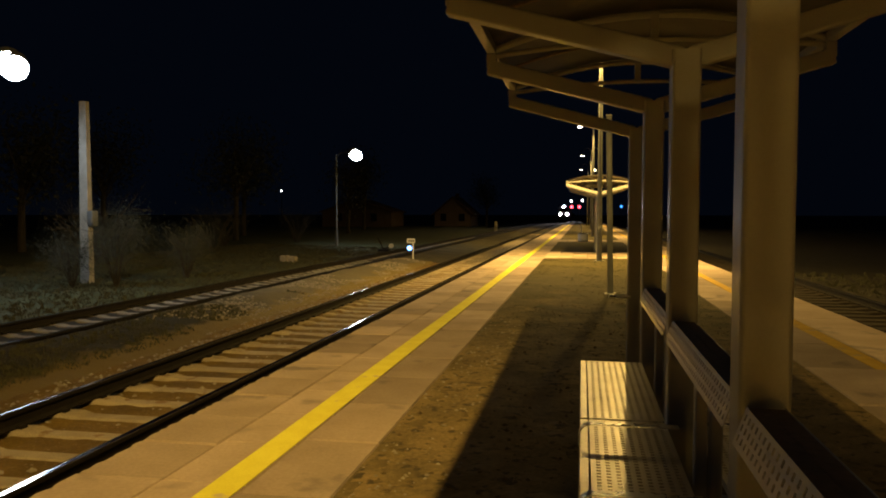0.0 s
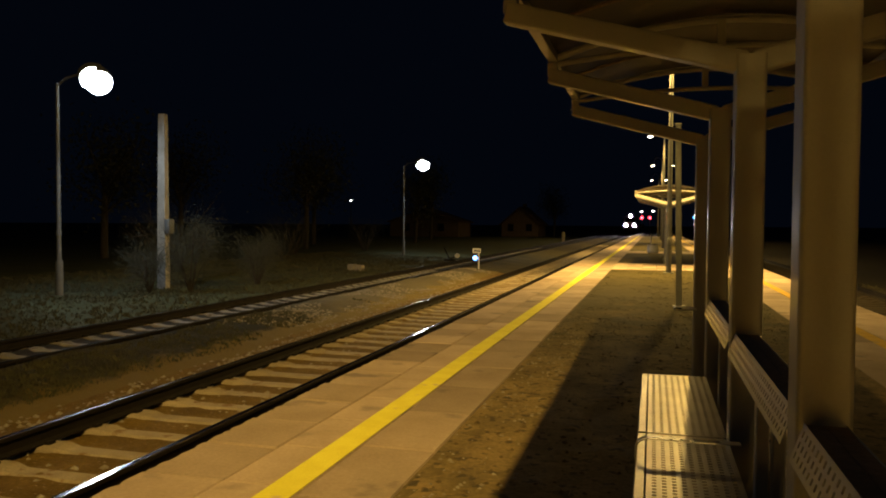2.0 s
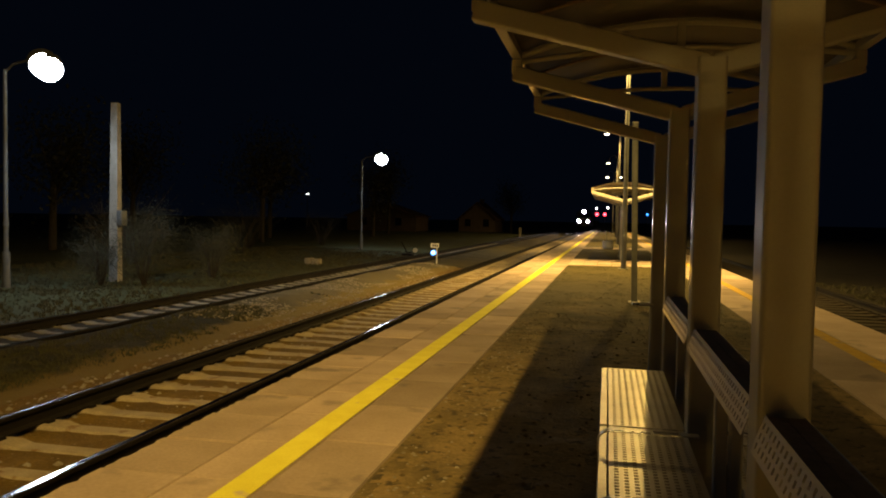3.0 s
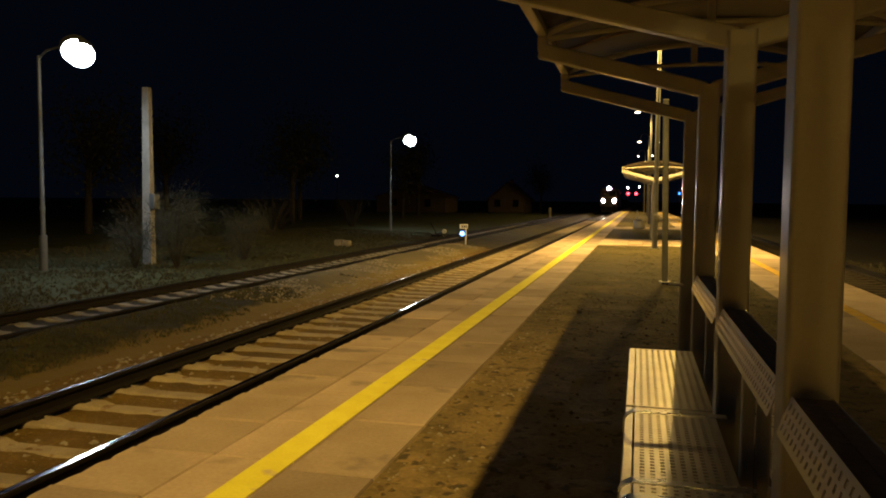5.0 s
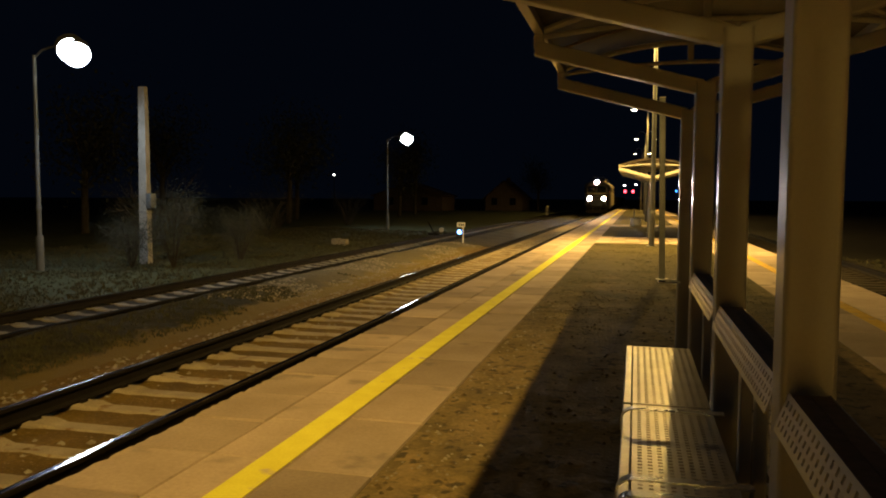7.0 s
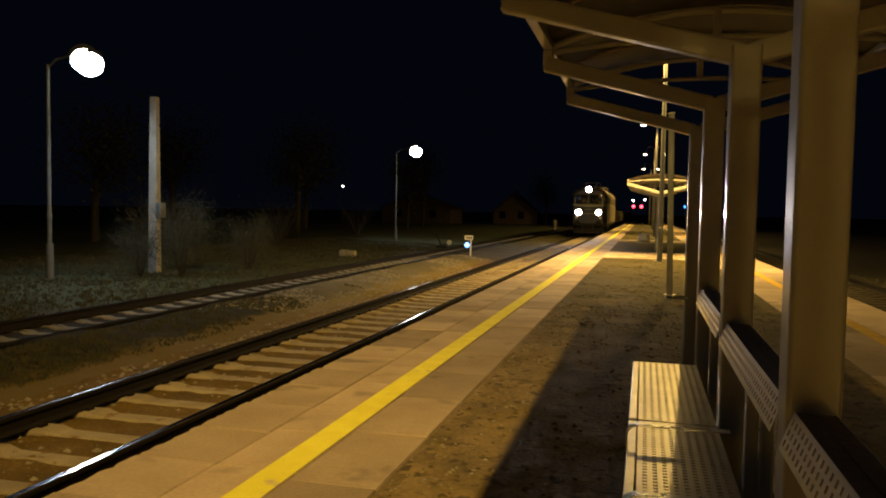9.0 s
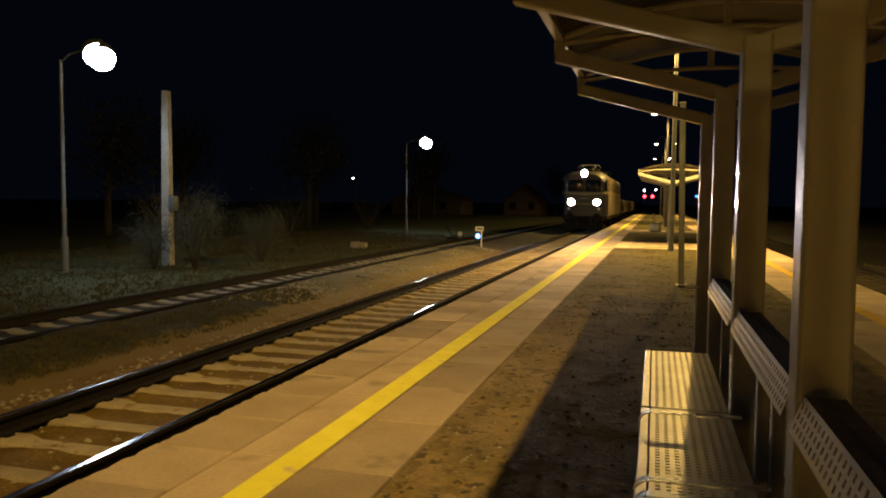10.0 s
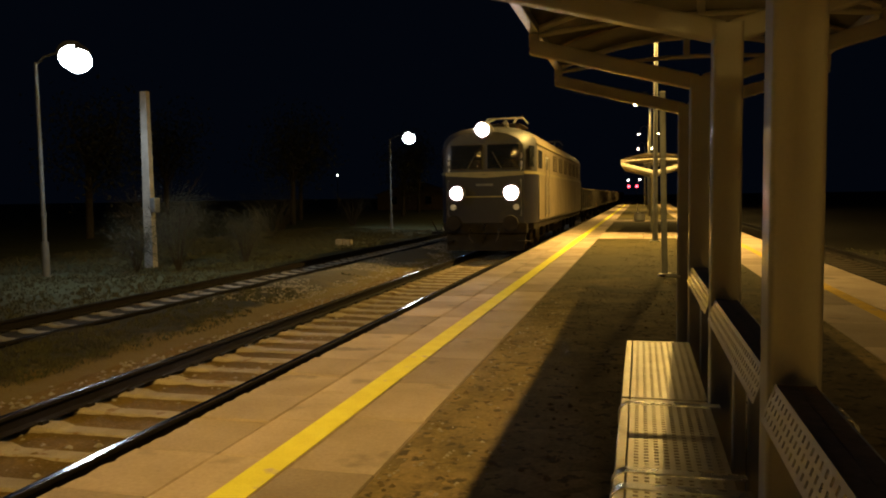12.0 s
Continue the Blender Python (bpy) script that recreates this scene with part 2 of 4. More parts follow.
# ---- mesh helpers ----


def thing(name, m=None, label="", category="", group="", kind=""):
    ob = new(name)
    ob.empty_display_size = 0.1
    ob.matrix_world = m or Matrix()
    return tagged(ob, label, category, group, kind)


def finish(bm, material, smooth):
    me = bpy.data.meshes.new("mesh")
    bmesh.ops.recalc_face_normals(bm, faces=bm.faces)
    if smooth:
        for f in bm.faces:
            f.smooth = True
    bm.to_mesh(me)
    bm.free()
    me.materials.append(material)
    if smooth:
        me.set_sharp_from_angle(angle=radians(38))
    return me


def part(name, bm, material, parent=None, label="", smooth=True):
    ob = new(name, finish(bm, material, smooth))
    if parent:
        ob.parent = parent
    return tagged(ob, label)


def shared(name, mesh, parent, m=None):
    ob = new(name, mesh)
    ob.parent = parent
    ob.matrix_basis = m or Matrix()
    return ob


def box(x0, x1, y0, y1, z0, z1, bevel=0.0, seg=2, bm=None, m=None):
    bm = bm or bmesh.new()
    made = bmesh.ops.create_cube(bm, size=1, matrix=(m or Matrix()) @ Matrix.Translation(((x0 + x1) / 2, (y0 + y1) / 2, (z0 + z1) / 2))
                                 @ Matrix.Diagonal((x1 - x0, y1 - y0, z1 - z0, 1)))
    if bevel:
        edges = list({e for v in made["verts"] for e in v.link_edges})
        bmesh.ops.bevel(bm, geom=edges, offset=bevel, segments=seg, profile=0.5, affect="EDGES")
    return bm


def rod(p, q, r, r2=None, sides=12, bm=None):
    bm = bm or bmesh.new()
    p, q = Vector(p), Vector(q)
    d = q - p
    m = Matrix.Translation((p + q) / 2) @ d.to_track_quat("Z", "Y").to_matrix().to_4x4()
    bmesh.ops.create_cone(bm, cap_ends=True, segments=sides, radius1=r, radius2=r if r2 is None else r2, depth=d.length, matrix=m)
    return bm


def sweep(points, r, sides=10, flat=1.0, bm=None):
    """A bar along a line of points; flat squeezes it sideways."""
    bm = bm or bmesh.new()
    pts = [Vector(p) for p in points]
    rings = []
    for i, p in enumerate(pts):
        d = (pts[min(i + 1, len(pts) - 1)] - pts[max(i - 1, 0)]).normalized()
        q = d.to_track_quat("Z", "Y")
        rings.append([bm.verts.new(p + q @ Vector((r * math.cos(a), r * flat * math.sin(a), 0)))
                      for a in (2 * math.pi * k / sides for k in range(sides))])
    for a, b in zip(rings, rings[1:]):
        for k in range(sides):
            bm.faces.new((a[k], a[(k + 1) % sides], b[(k + 1) % sides], b[k]))
    bm.faces.new(rings[0][::-1])
    bm.faces.new(rings[-1])
    return bm


def loft(sections, bm=None, caps=True):
    """A skin over closed sections with equal numbers of points."""
    bm = bm or bmesh.new()
    rings = [[bm.verts.new(p) for p in s] for s in sections]
    for a, b in zip(rings, rings[1:]):
        for k in range(len(a)):
            j = (k + 1) % len(a)
            bm.faces.new((a[k], a[j], b[j], b[k]))
    if caps:
        bm.faces.new(rings[0][::-1])
        bm.faces.new(rings[-1])
    return bm


def beam(p, q, wide, high, bevel=0.012, bm=None):
    """A box section from p to q, upright."""
    bm = bm or bmesh.new()
    p, q = Vector(p), Vector(q)
    d = (q - p).normalized()
    up = Vector((0, 0, 1))
    side = d.cross(up).normalized()
    up = side.cross(d).normalized()
    m = Matrix((side, d, up)).transposed().to_4x4()
    m.translation = (p + q) / 2
    n = (q - p).length / 2
    return box(-wide / 2, wide / 2, -n, n, -high / 2, high / 2, bevel, 2, bm, m)


def disc(r, depth, m, sides=28, bm=None):
    bm = bm or bmesh.new()
    bmesh.ops.create_cone(bm, cap_ends=True, segments=sides, radius1=r, radius2=r * 0.92, depth=depth, matrix=m)
    return bm


def perforated(w, l, cols, rows, hx, hy, edge=0.02, thick=0.003):
    """A plate in x 0..w and y 0..l with rows of oblong holes through it."""
    px, py = (w - 2 * edge) / cols, (l - 2 * edge) / rows
    xs, ys = [0.0], [0.0]
    for i in range(cols):
        c = edge + (i + 0.5) * px
        xs += [c - hx / 2, c + hx / 2]
    for j in range(rows):
        c = edge + (j + 0.5) * py
        ys += [c - hy / 2, c + hy / 2]
    xs.append(w), ys.append(l)
    bm = bmesh.new()
    top = [[bm.verts.new((x, y, 0)) for x in xs] for y in ys]
    low = [[bm.verts.new((x, y, -thick)) for x in xs] for y in ys]
    nx, ny = len(xs) - 1, len(ys) - 1
    hole = lambda i, j: i % 2 == 1 and j % 2 == 1
    for j in range(ny):
        for i in range(nx):
            if hole(i, j):
                a = [(j, i), (j, i + 1), (j + 1, i + 1), (j + 1, i)]
                for (r0, c0), (r1, c1) in zip(a, a[1:] + a[:1]):
                    bm.faces.new((top[r0][c0], top[r1][c1], low[r1][c1], low[r0][c0]))
            else:
                bm.faces.new((top[j][i], top[j][i + 1], top[j + 1][i + 1], top[j + 1][i]))
                bm.faces.new((low[j][i], low[j + 1][i], low[j + 1][i + 1], low[j][i + 1]))
    for i in range(nx):
        bm.faces.new((top[0][i], low[0][i], low[0][i + 1], top[0][i + 1]))
        bm.faces.new((top[ny][i], top[ny][i + 1], low[ny][i + 1], low[ny][i]))
    for j in range(ny):
        bm.faces.new((top[j][0], top[j + 1][0], low[j + 1][0], low[j][0]))
        bm.faces.new((top[j][nx], low[j][nx], low[j + 1][nx], top[j + 1][nx]))
    return bm


def bulk(name, verts, faces, material, label, category, parent=None):
    """Many small things of one kind in one mesh."""
    me = bpy.data.meshes.new(name)
    me.from_pydata([tuple(v) for v in verts], [], [tuple(f) for f in faces])
    me.materials.append(material)
    ob = new(name, me)
    if parent:
        ob.parent = parent
        return tagged(ob, label, "", "", "stuff")
    return tagged(ob, label, category, "", "stuff")


def terrain(name, xs, ys, height, material, label, category, parent=None, smooth=True):
    nx = len(xs)
    verts = [(x, y, height(x, y)) for y in ys for x in xs]
    faces = [(j * nx + i, j * nx + i + 1, (j + 1) * nx + i + 1, (j + 1) * nx + i) for j in range(len(ys) - 1) for i in range(nx - 1)]
    me = bpy.data.meshes.new(name)
    me.from_pydata(verts, [], faces)
    me.materials.append(material)
    if smooth:
        me.polygons.foreach_set("use_smooth", [True] * len(faces))
    ob = new(name, me)
    if parent:
        ob.parent = parent
        return tagged(ob, label)
    return tagged(ob, label, category, "", "structure")


def fbm(x, y, s, k=0.0):
    return noise.noise((x * s, y * s, k)) + 0.5 * noise.noise((x * s * 2.3, y * s * 2.3, k + 7))


rng = np.random.default_rng(3)


def stones(name, count, area, size, height, material, label, category="stones", keep=None):
    """Scattered angular stones, half sunk in the ground."""
    base = np.array([(0, 0, 1), (1, 0, 0.1), (0.2, 0.9, 0), (-0.8, 0.5, 0.1), (-0.7, -0.7, 0), (0.4, -0.9, 0.1), (0, 0, -0.7)], float)
    fac = [(0, 1, 2), (0, 2, 3), (0, 3, 4), (0, 4, 5), (0, 5, 1), (6, 2, 1), (6, 3, 2), (6, 4, 3), (6, 5, 4), (6, 1, 5)]
    verts, faces = [], []
    for _ in range(count):
        x, y = rng.uniform(area[0], area[1]), area[2] + (area[3] - area[2]) * rng.random() ** 1.5
        if keep and not keep(x, y):
            continue
        s = rng.uniform(size[0], size[1])
        a = rng.uniform(0, 6.28)
        v = base * rng.uniform(0.65, 1.25, (7, 3)) * s * np.array([1, 1, 0.7])
        c, d = math.cos(a), math.sin(a)
        n0 = len(verts)
        z = height(x, y)
        verts += [(x + c * p[0] - d * p[1], y + d * p[0] + c * p[1], z + p[2]) for p in v]
        faces += [tuple(n0 + i for i in f) for f in fac]
    return bulk(name, verts, faces, material, label, category)


def blades(name, count, area, tall, height, material, label, keep=None, wide=0.006, near=1.5):
    """Single grass blades in tufts."""
    verts, faces = [], []
    for _ in range(count):
        cx, cy = rng.uniform(area[0], area[1]), area[2] + (area[3] - area[2]) * rng.random() ** near
        if keep and not keep(cx, cy):
            continue
        for _ in range(rng.integers(4, 9)):
            x, y = cx + rng.normal(0, 0.03), cy + rng.normal(0, 0.03)
            h = rng.uniform(*tall)
            a, w = rng.uniform(0, 6.28), wide * rng.uniform(0.7, 1.5) * (1 + cy * 0.03)
            bx, by = rng.normal(0, 0.4) * h, rng.normal(0, 0.4) * h
            z = height(x, y) - 0.005
            dx, dy = math.cos(a) * w, math.sin(a) * w
            n0 = len(verts)
            verts += [(x - dx, y - dy, z), (x + dx, y + dy, z), (x + dx * 0.6 + bx * 0.4, y + dy * 0.6 + by * 0.4, z + h * 0.6), (x + bx, y + by, z + h)]
            faces += [(n0, n0 + 1, n0 + 2), (n0, n0 + 2, n0 + 3)]
    return bulk(name, verts, faces, material, label, "grass")


# ---- ground, tracks, platform ----
TRACKS = {"track_1": -4.57, "track_2": -8.92, "track_3": 5.45}


def bed_height(x, y):
    """Ground beside and between the tracks: raised round each track, lower between."""
    z = -0.68
    for a in TRACKS.values():
        d = abs(x - a)
        z = max(z, -0.572 - max(0, d - 1.5) * 0.14)
    if -8.12 < x < -6.2:
        z = max(z, -0.40 - max(0, x + 7.5) * 0.14 + 0.05 * fbm(x, y, 0.5))
    if x < -10.6:
        z = max(z, -0.62 + min(1.0, (-10.6 - x) * 0.12) * 0.2)
    if abs(x + 4.57) < 0.68 or abs(x + 8.92) < 0.68:
        z += 0.014 + 0.020 * fbm(x, y, 2.2, 8)
    if -9.76 < x < -9.42:      # ballast heaped against the far rail
        z += 0.03
    calm = 0.4 if min(abs(x - a) for a in TRACKS.values()) < 1.4 else 1.0
    return z + calm * (0.022 * fbm(x, y, 1.4) + 0.018 * fbm(x, y, 5.0, 3))


rows_y = [-4 + 0.11 * j for j in range(0, 330)]
terrain("ground_1", [-2.93 - 0.07 * i for i in range(49)], rows_y, bed_height, M["ballast"], "brown dirty ballast bed between the rails", "ballast")
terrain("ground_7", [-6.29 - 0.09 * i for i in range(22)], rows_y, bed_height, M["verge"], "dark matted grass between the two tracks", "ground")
terrain("ground_8", [-8.18 - 0.10 * i for i in range(25)], rows_y, bed_height, M["sideballast"], "dark ballast of the siding", "ballast")
far_x = [-900, -500, -250, -120, -70, -45, -32] + [-26 + 0.7 * i for i in range(23)] + [-10.58]
terrain("ground_2", far_x, [-60, -20, -4] + [-3 + 0.9 * j for j in range(80)] + [75, 90, 120, 160, 250, 400, 700, 1500, 3000],
        lambda x, y: bed_height(max(x, -30), y) + 0.05 * fbm(x, y, 0.5), M["earth"], "dark uneven grass beside the tracks", "ground")
terrain("ground_3", [-10.58 + 0.9 * i for i in range(10)], [32.2, 34, 37, 42, 50, 60, 75, 90, 120, 160, 250, 400, 700, 1500, 3000], bed_height, M["farbed"],
        "weedy old ballast running into the distance", "ballast")
terrain("ground_9", [-10.3, -9.7, -8.9, -8.2, -7.6], [32.15, 60, 120, 250, 700], lambda x, y: -0.536 if -10.2 < x < -7.7 else -0.62, M["sideballast"], "dark ballast of the siding farther on", "ballast")
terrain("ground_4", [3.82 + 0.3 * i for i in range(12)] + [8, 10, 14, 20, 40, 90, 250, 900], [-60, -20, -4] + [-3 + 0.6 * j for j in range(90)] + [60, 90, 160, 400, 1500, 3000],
        bed_height, M["cinder"], "ground of the unlit track, its dimness put into the colour", "ground")
terrain("ground_5", [-10.58, -2.9, 0.4, 3.85], [-60, -30, -4], lambda x, y: -0.6, M["ballast"], "ballast behind the platform end", "ballast")
terrain("ground_6", [-10.58, -2.9, 0.4, 3.85], [169, 400, 1500, 3000], lambda x, y: -0.56, M["ballast"], "ballast beyond the platform end", "ballast")


def rail_profile(head):
    """Half-outline of a rail, from the foot to the head, mirrored."""
    if head:
        half = [(0.029, -0.004), (0.029, -0.0006), (0.0, 0.0)]
    else:
        half = [(0.070, -0.165), (0.070, -0.153), (0.014, -0.135), (0.010, -0.050), (0.036, -0.038), (0.0365, -0.010), (0.0295, -0.0025)]
    return half + [(-x, z) for x, z in half[::-1] if x > 0]


def make_track(name, axis, y0, y1, count):
    t = thing(name, pose(axis, 0, RAIL), "railway track of steel rails on concrete sleepers", "track", "", "structure")
    for s in (-0.7525, 0.7525):
        ys = [y0, -5, 5, 20, 60, 150, y1]
        rail = part("rail", loft([[(s + x, y, z) for x, z in rail_profile(False)] for y in ys]), M["rust"], t, "rusty steel rail", False)
        part("rail_head", loft([[(s + x, y, z) for x, z in rail_profile(True)] for y in ys]), M["railtop"] if name == "track_1" else M["sidetop"], rail, "polished running surface")
    # one sleeper: higher under the rails, waisted in the middle
    sec = []
    for x, top, w in ((-1.27, -0.215, 0.10), (-1.22, -0.170, 0.125), (-0.52, -0.166, 0.13), (-0.38, -0.192, 0.105), (0.38, -0.192, 0.105),
                      (0.52, -0.166, 0.13), (1.22, -0.170, 0.125), (1.27, -0.215, 0.10)):
        sec.append([(x, -w - 0.02, -0.36), (x, w + 0.02, -0.36), (x, w, top - 0.02), (x, w - 0.02, top), (x, -w + 0.02, top), (x, -w, top - 0.02)])
    mesh = finish(loft(sec), {"track_1": M["sleeper"], "track_2": M["sidesleeper"], "track_3": M["unlit_sleeper"]}[name], False)
    for i in range(-14, count):
        shared("sleeper", mesh, t, pose(0, 0.17 + 0.61 * i, 0.0, 0, 0, rng.normal(0, 0.25)))
    # rail fastenings on the sleepers, small and alike
    verts, faces = [], []
    for i in range(-14, min(count, 70)):
        for s in (-0.7525, 0.7525):
            for o in (-0.095, 0.095):
                x, y, z = s + o, 0.17 + 0.61 * i, -0.15
                n0 = len(verts)
                for dz, k in ((-0.03, 1.0), (0.012, 0.7)):
                    verts += [(x - 0.03 * k, y - 0.05 * k, z + dz), (x + 0.03 * k, y - 0.05 * k, z + dz), (x + 0.03 * k, y + 0.05 * k, z + dz), (x - 0.03 * k, y + 0.05 * k, z + dz)]
                faces += [tuple(n0 + v for v in f) for f in ((4, 5, 6, 7), (0, 1, 5, 4), (1, 2, 6, 5), (2, 3, 7, 6), (3, 0, 4, 7))]
    bulk("rail_clip", verts, faces, M["rust"], "rusty rail fastenings", "", t)
    return t


for tname, taxis in TRACKS.items():
    make_track(tname, taxis, -40, 900, 130 if tname == "track_1" else 110)

# the platform: a concrete body with edge walls, a soil strip in the middle and slabs on both sides
LEFT, RIGHT, INL, INR = -2.94, 3.82, -1.34, 2.14
platform = thing("platform", pose(0, 0, 0), "low island platform with concrete edge slabs and a soil strip", "platform", "", "structure")
part("platform_core", box(LEFT + 0.06, RIGHT - 0.06, -30, 169, -0.72, -0.085), M["concrete"], platform, "concrete platform edge wall", False)


def soil_height(x, y):
    e = min(1.0, (x - INL) / 0.12, (INR - x) / 0.12)
    return -0.006 + 0.012 * fbm(x, y, 1.5) * e + 0.011 * fbm(x, y, 8.0, 5) * e


terrain("soil_strip", [INL + (INR - INL) * i / 60 for i in range(61)], [-4 + 0.07 * j for j in range(0, 440)], soil_height, M["soil"],
        "trodden soil with thin dry grass", "soil", platform)
terrain("soil_strip", [INL + (INR - INL) * i / 6 for i in range(7)], [-30, -4] + [26.7 + 2 * j for j in range(72)], lambda x, y: -0.005 if y > -5 else -0.01, M["soil"],
        "thin grass farther along the platform", "soil", platform)


def slab_mesh(w, l, chip=0.0):
    """A slab whose outer edge, at x = 0, is worn uneven."""
    n = 14 if chip else 1
    left = [(0.0 + (abs(rng.normal(0, chip)) if chip else 0.0), (l - 0.008) * k / n) for k in range(n, -1, -1)]
    out = left + [(w - 0.008, 0.0), (w - 0.008, l - 0.008)]
    cx, cy = w / 2, l / 2
    ring = lambda z, inset: [(x + (inset if x < cx else -inset) * (1 + (rng.random() if chip and x < cx else 0)), y + (inset if y < cy else -inset) * (y in (0.0, l - 0.008)), z) for x, y in out]
    return finish(loft([ring(-0.082, 0), ring(-0.012, 0), ring(0.0, 0.007)]), M["slab"], False)


def slab_row(x0, w, l, y0, near, far, chip, flip=False, uneven=1.0):
    meshes = [slab_mesh(w, l, chip) for _ in range(4)]
    n = int((near - y0) / l)
    for i in range(n):
        m = pose(x0, y0 + i * l, uneven * rng.normal(0, 0.0025), uneven * rng.normal(0, 0.06), uneven * rng.normal(0, 0.1), 0)
        if flip:
            m = pose(x0 + w, y0 + (i + 1) * l, rng.normal(0, 0.0025), 0, 0, 180)
        shared("slab", meshes[rng.integers(4)], platform, m)
    verts, faces = [], []
    for i in range(n, int((far - y0) / l)):
        a = y0 + i * l
        z = uneven * rng.normal(0, 0.002)
        n0 = len(verts)
        verts += [(x0 + p, a + q, z + r) for r in (0, -0.08) for p, q in ((0, 0), (w - 0.01, 0), (w - 0.01, l - 0.01), (0, l - 0.01))]
        faces += [tuple(n0 + v for v in f) for f in ((0, 1, 2, 3), (0, 4, 5, 1), (1, 5, 6, 2), (2, 6, 7, 3), (3, 7, 4, 0))]
    bulk("far_slab", verts, faces, M["slab"], "concrete slabs farther along", "", platform)


slab_row(LEFT, 0.56, 0.66, -4.0, 42, 168, 0.014)
slab_row(LEFT + 0.56, 0.52, 0.75, -4.34, 42, 168, 0.0, uneven=0.2)
slab_row(LEFT + 1.08, 0.52, 1.0, -4.2, 42, 168, 0.0)
slab_row(RIGHT - 0.86, 0.86, 1.0, -4.2, 40, 168, 0.006, True)
slab_row(INR, 0.82, 1.5, -4.0, 40, 168, 0.0)
part("yellow_line", box(-2.07, -1.875, -30, 168, -0.006, 0.0045), M["yellow"], platform, "worn yellow safety line", False)
part("yellow_line", box(2.80, 2.985, -30, 168, -0.006, 0.0045), M["ochre"], platform, "faded ochre safety line", False)
# paved crossings between the two sides
slab = finish(box(0, 0.49, 0, 0.49, -0.05, 0.012, 0.006, 1), M["slab"], False)
for y0, y1 in ((26.6, 31.2), (42.5, 46.0)):
    for j in range(int((y1 - y0) / 0.5)):
        for i in range(7):
            if (i, j % 5) in ((2, 1), (3, 1), (4, 3)):
                continue
            shared("paving_slab", slab, platform, pose(INL + 0.5 * i, y0 + 0.5 * j, rng.normal(0, 0.002)))

stones("soil_clods", 900, (INL + 0.01, 1.0, 1.5, 14), (0.008, 0.028), soil_height, M["clod"], "dark crumbs of earth and dead leaves on the soil", "soil")
stones("pebbles", 420, (INL + 0.02, -0.75, 1.5, 11), (0.006, 0.020), soil_height, M["stone"], "small pale pebbles lying on the soil", "pebbles")
stones("ballast_stones", 5500, (-6.35, -3.0, 1.5, 28), (0.018, 0.045), lambda x, y: bed_height(x, y), M["stone"], "brown broken ballast stones",
       "ballast", lambda x, y: abs(x + 4.57) > 1.35 or rng.random() < 0.10)
stones("ballast_stones", 3800, (-7.95, -6.5, 12, 32), (0.015, 0.05), lambda x, y: bed_height(x, y), M["stone"], "pale stones lying in the grass between the tracks",
       "stones", lambda x, y: fbm(x, y, 0.45) > -0.05 and rng.random() < min(1.0, (y - 11) / 8))
blades("grass_tufts", 5000, (-7.95, -6.6, 4, 30), (0.02, 0.07), bed_height, M["grass"], "dry grass between the two tracks", lambda x, y: y < 14 + 6 * fbm(x, y, 0.5) and (fbm(x, y, 0.6) > -0.25 or rng.random() < 0.5 * (-6.6 - x)))
blades("grass_tufts", 13000, (-21, -10.7, 8, 46), (0.03, 0.10), bed_height, M["grass"], "rough dark grass beside the siding", lambda x, y: fbm(x, y, 0.3) > -0.6, 0.008, 1.4)
blades("grass_tufts", 4000, (INL + 0.04, INR - 0.04, 8.5, 26.5), (0.006, 0.018), soil_height, M["grass"], "thin short grass on the platform strip", lambda x, y: fbm(x, y, 0.7) > -0.2, 0.006, 1.0)
blades("grass_tufts", 1500, (7.2, 11, 6, 30), (0.05, 0.15), bed_height, M["grass"], "rough grass beyond the unlit track")

# ---- platform shelter ----
COLS = (0.53, 2.25, 3.97, 5.69, 7.41)
CX = 0.455
TIP, TIPZ = 1.206, 2.652
ENDS = (0.46, 7.50)


def arch(x, low=2.705, rise=0.235):
    return low + rise * (1 - (x / TIP) ** 2)


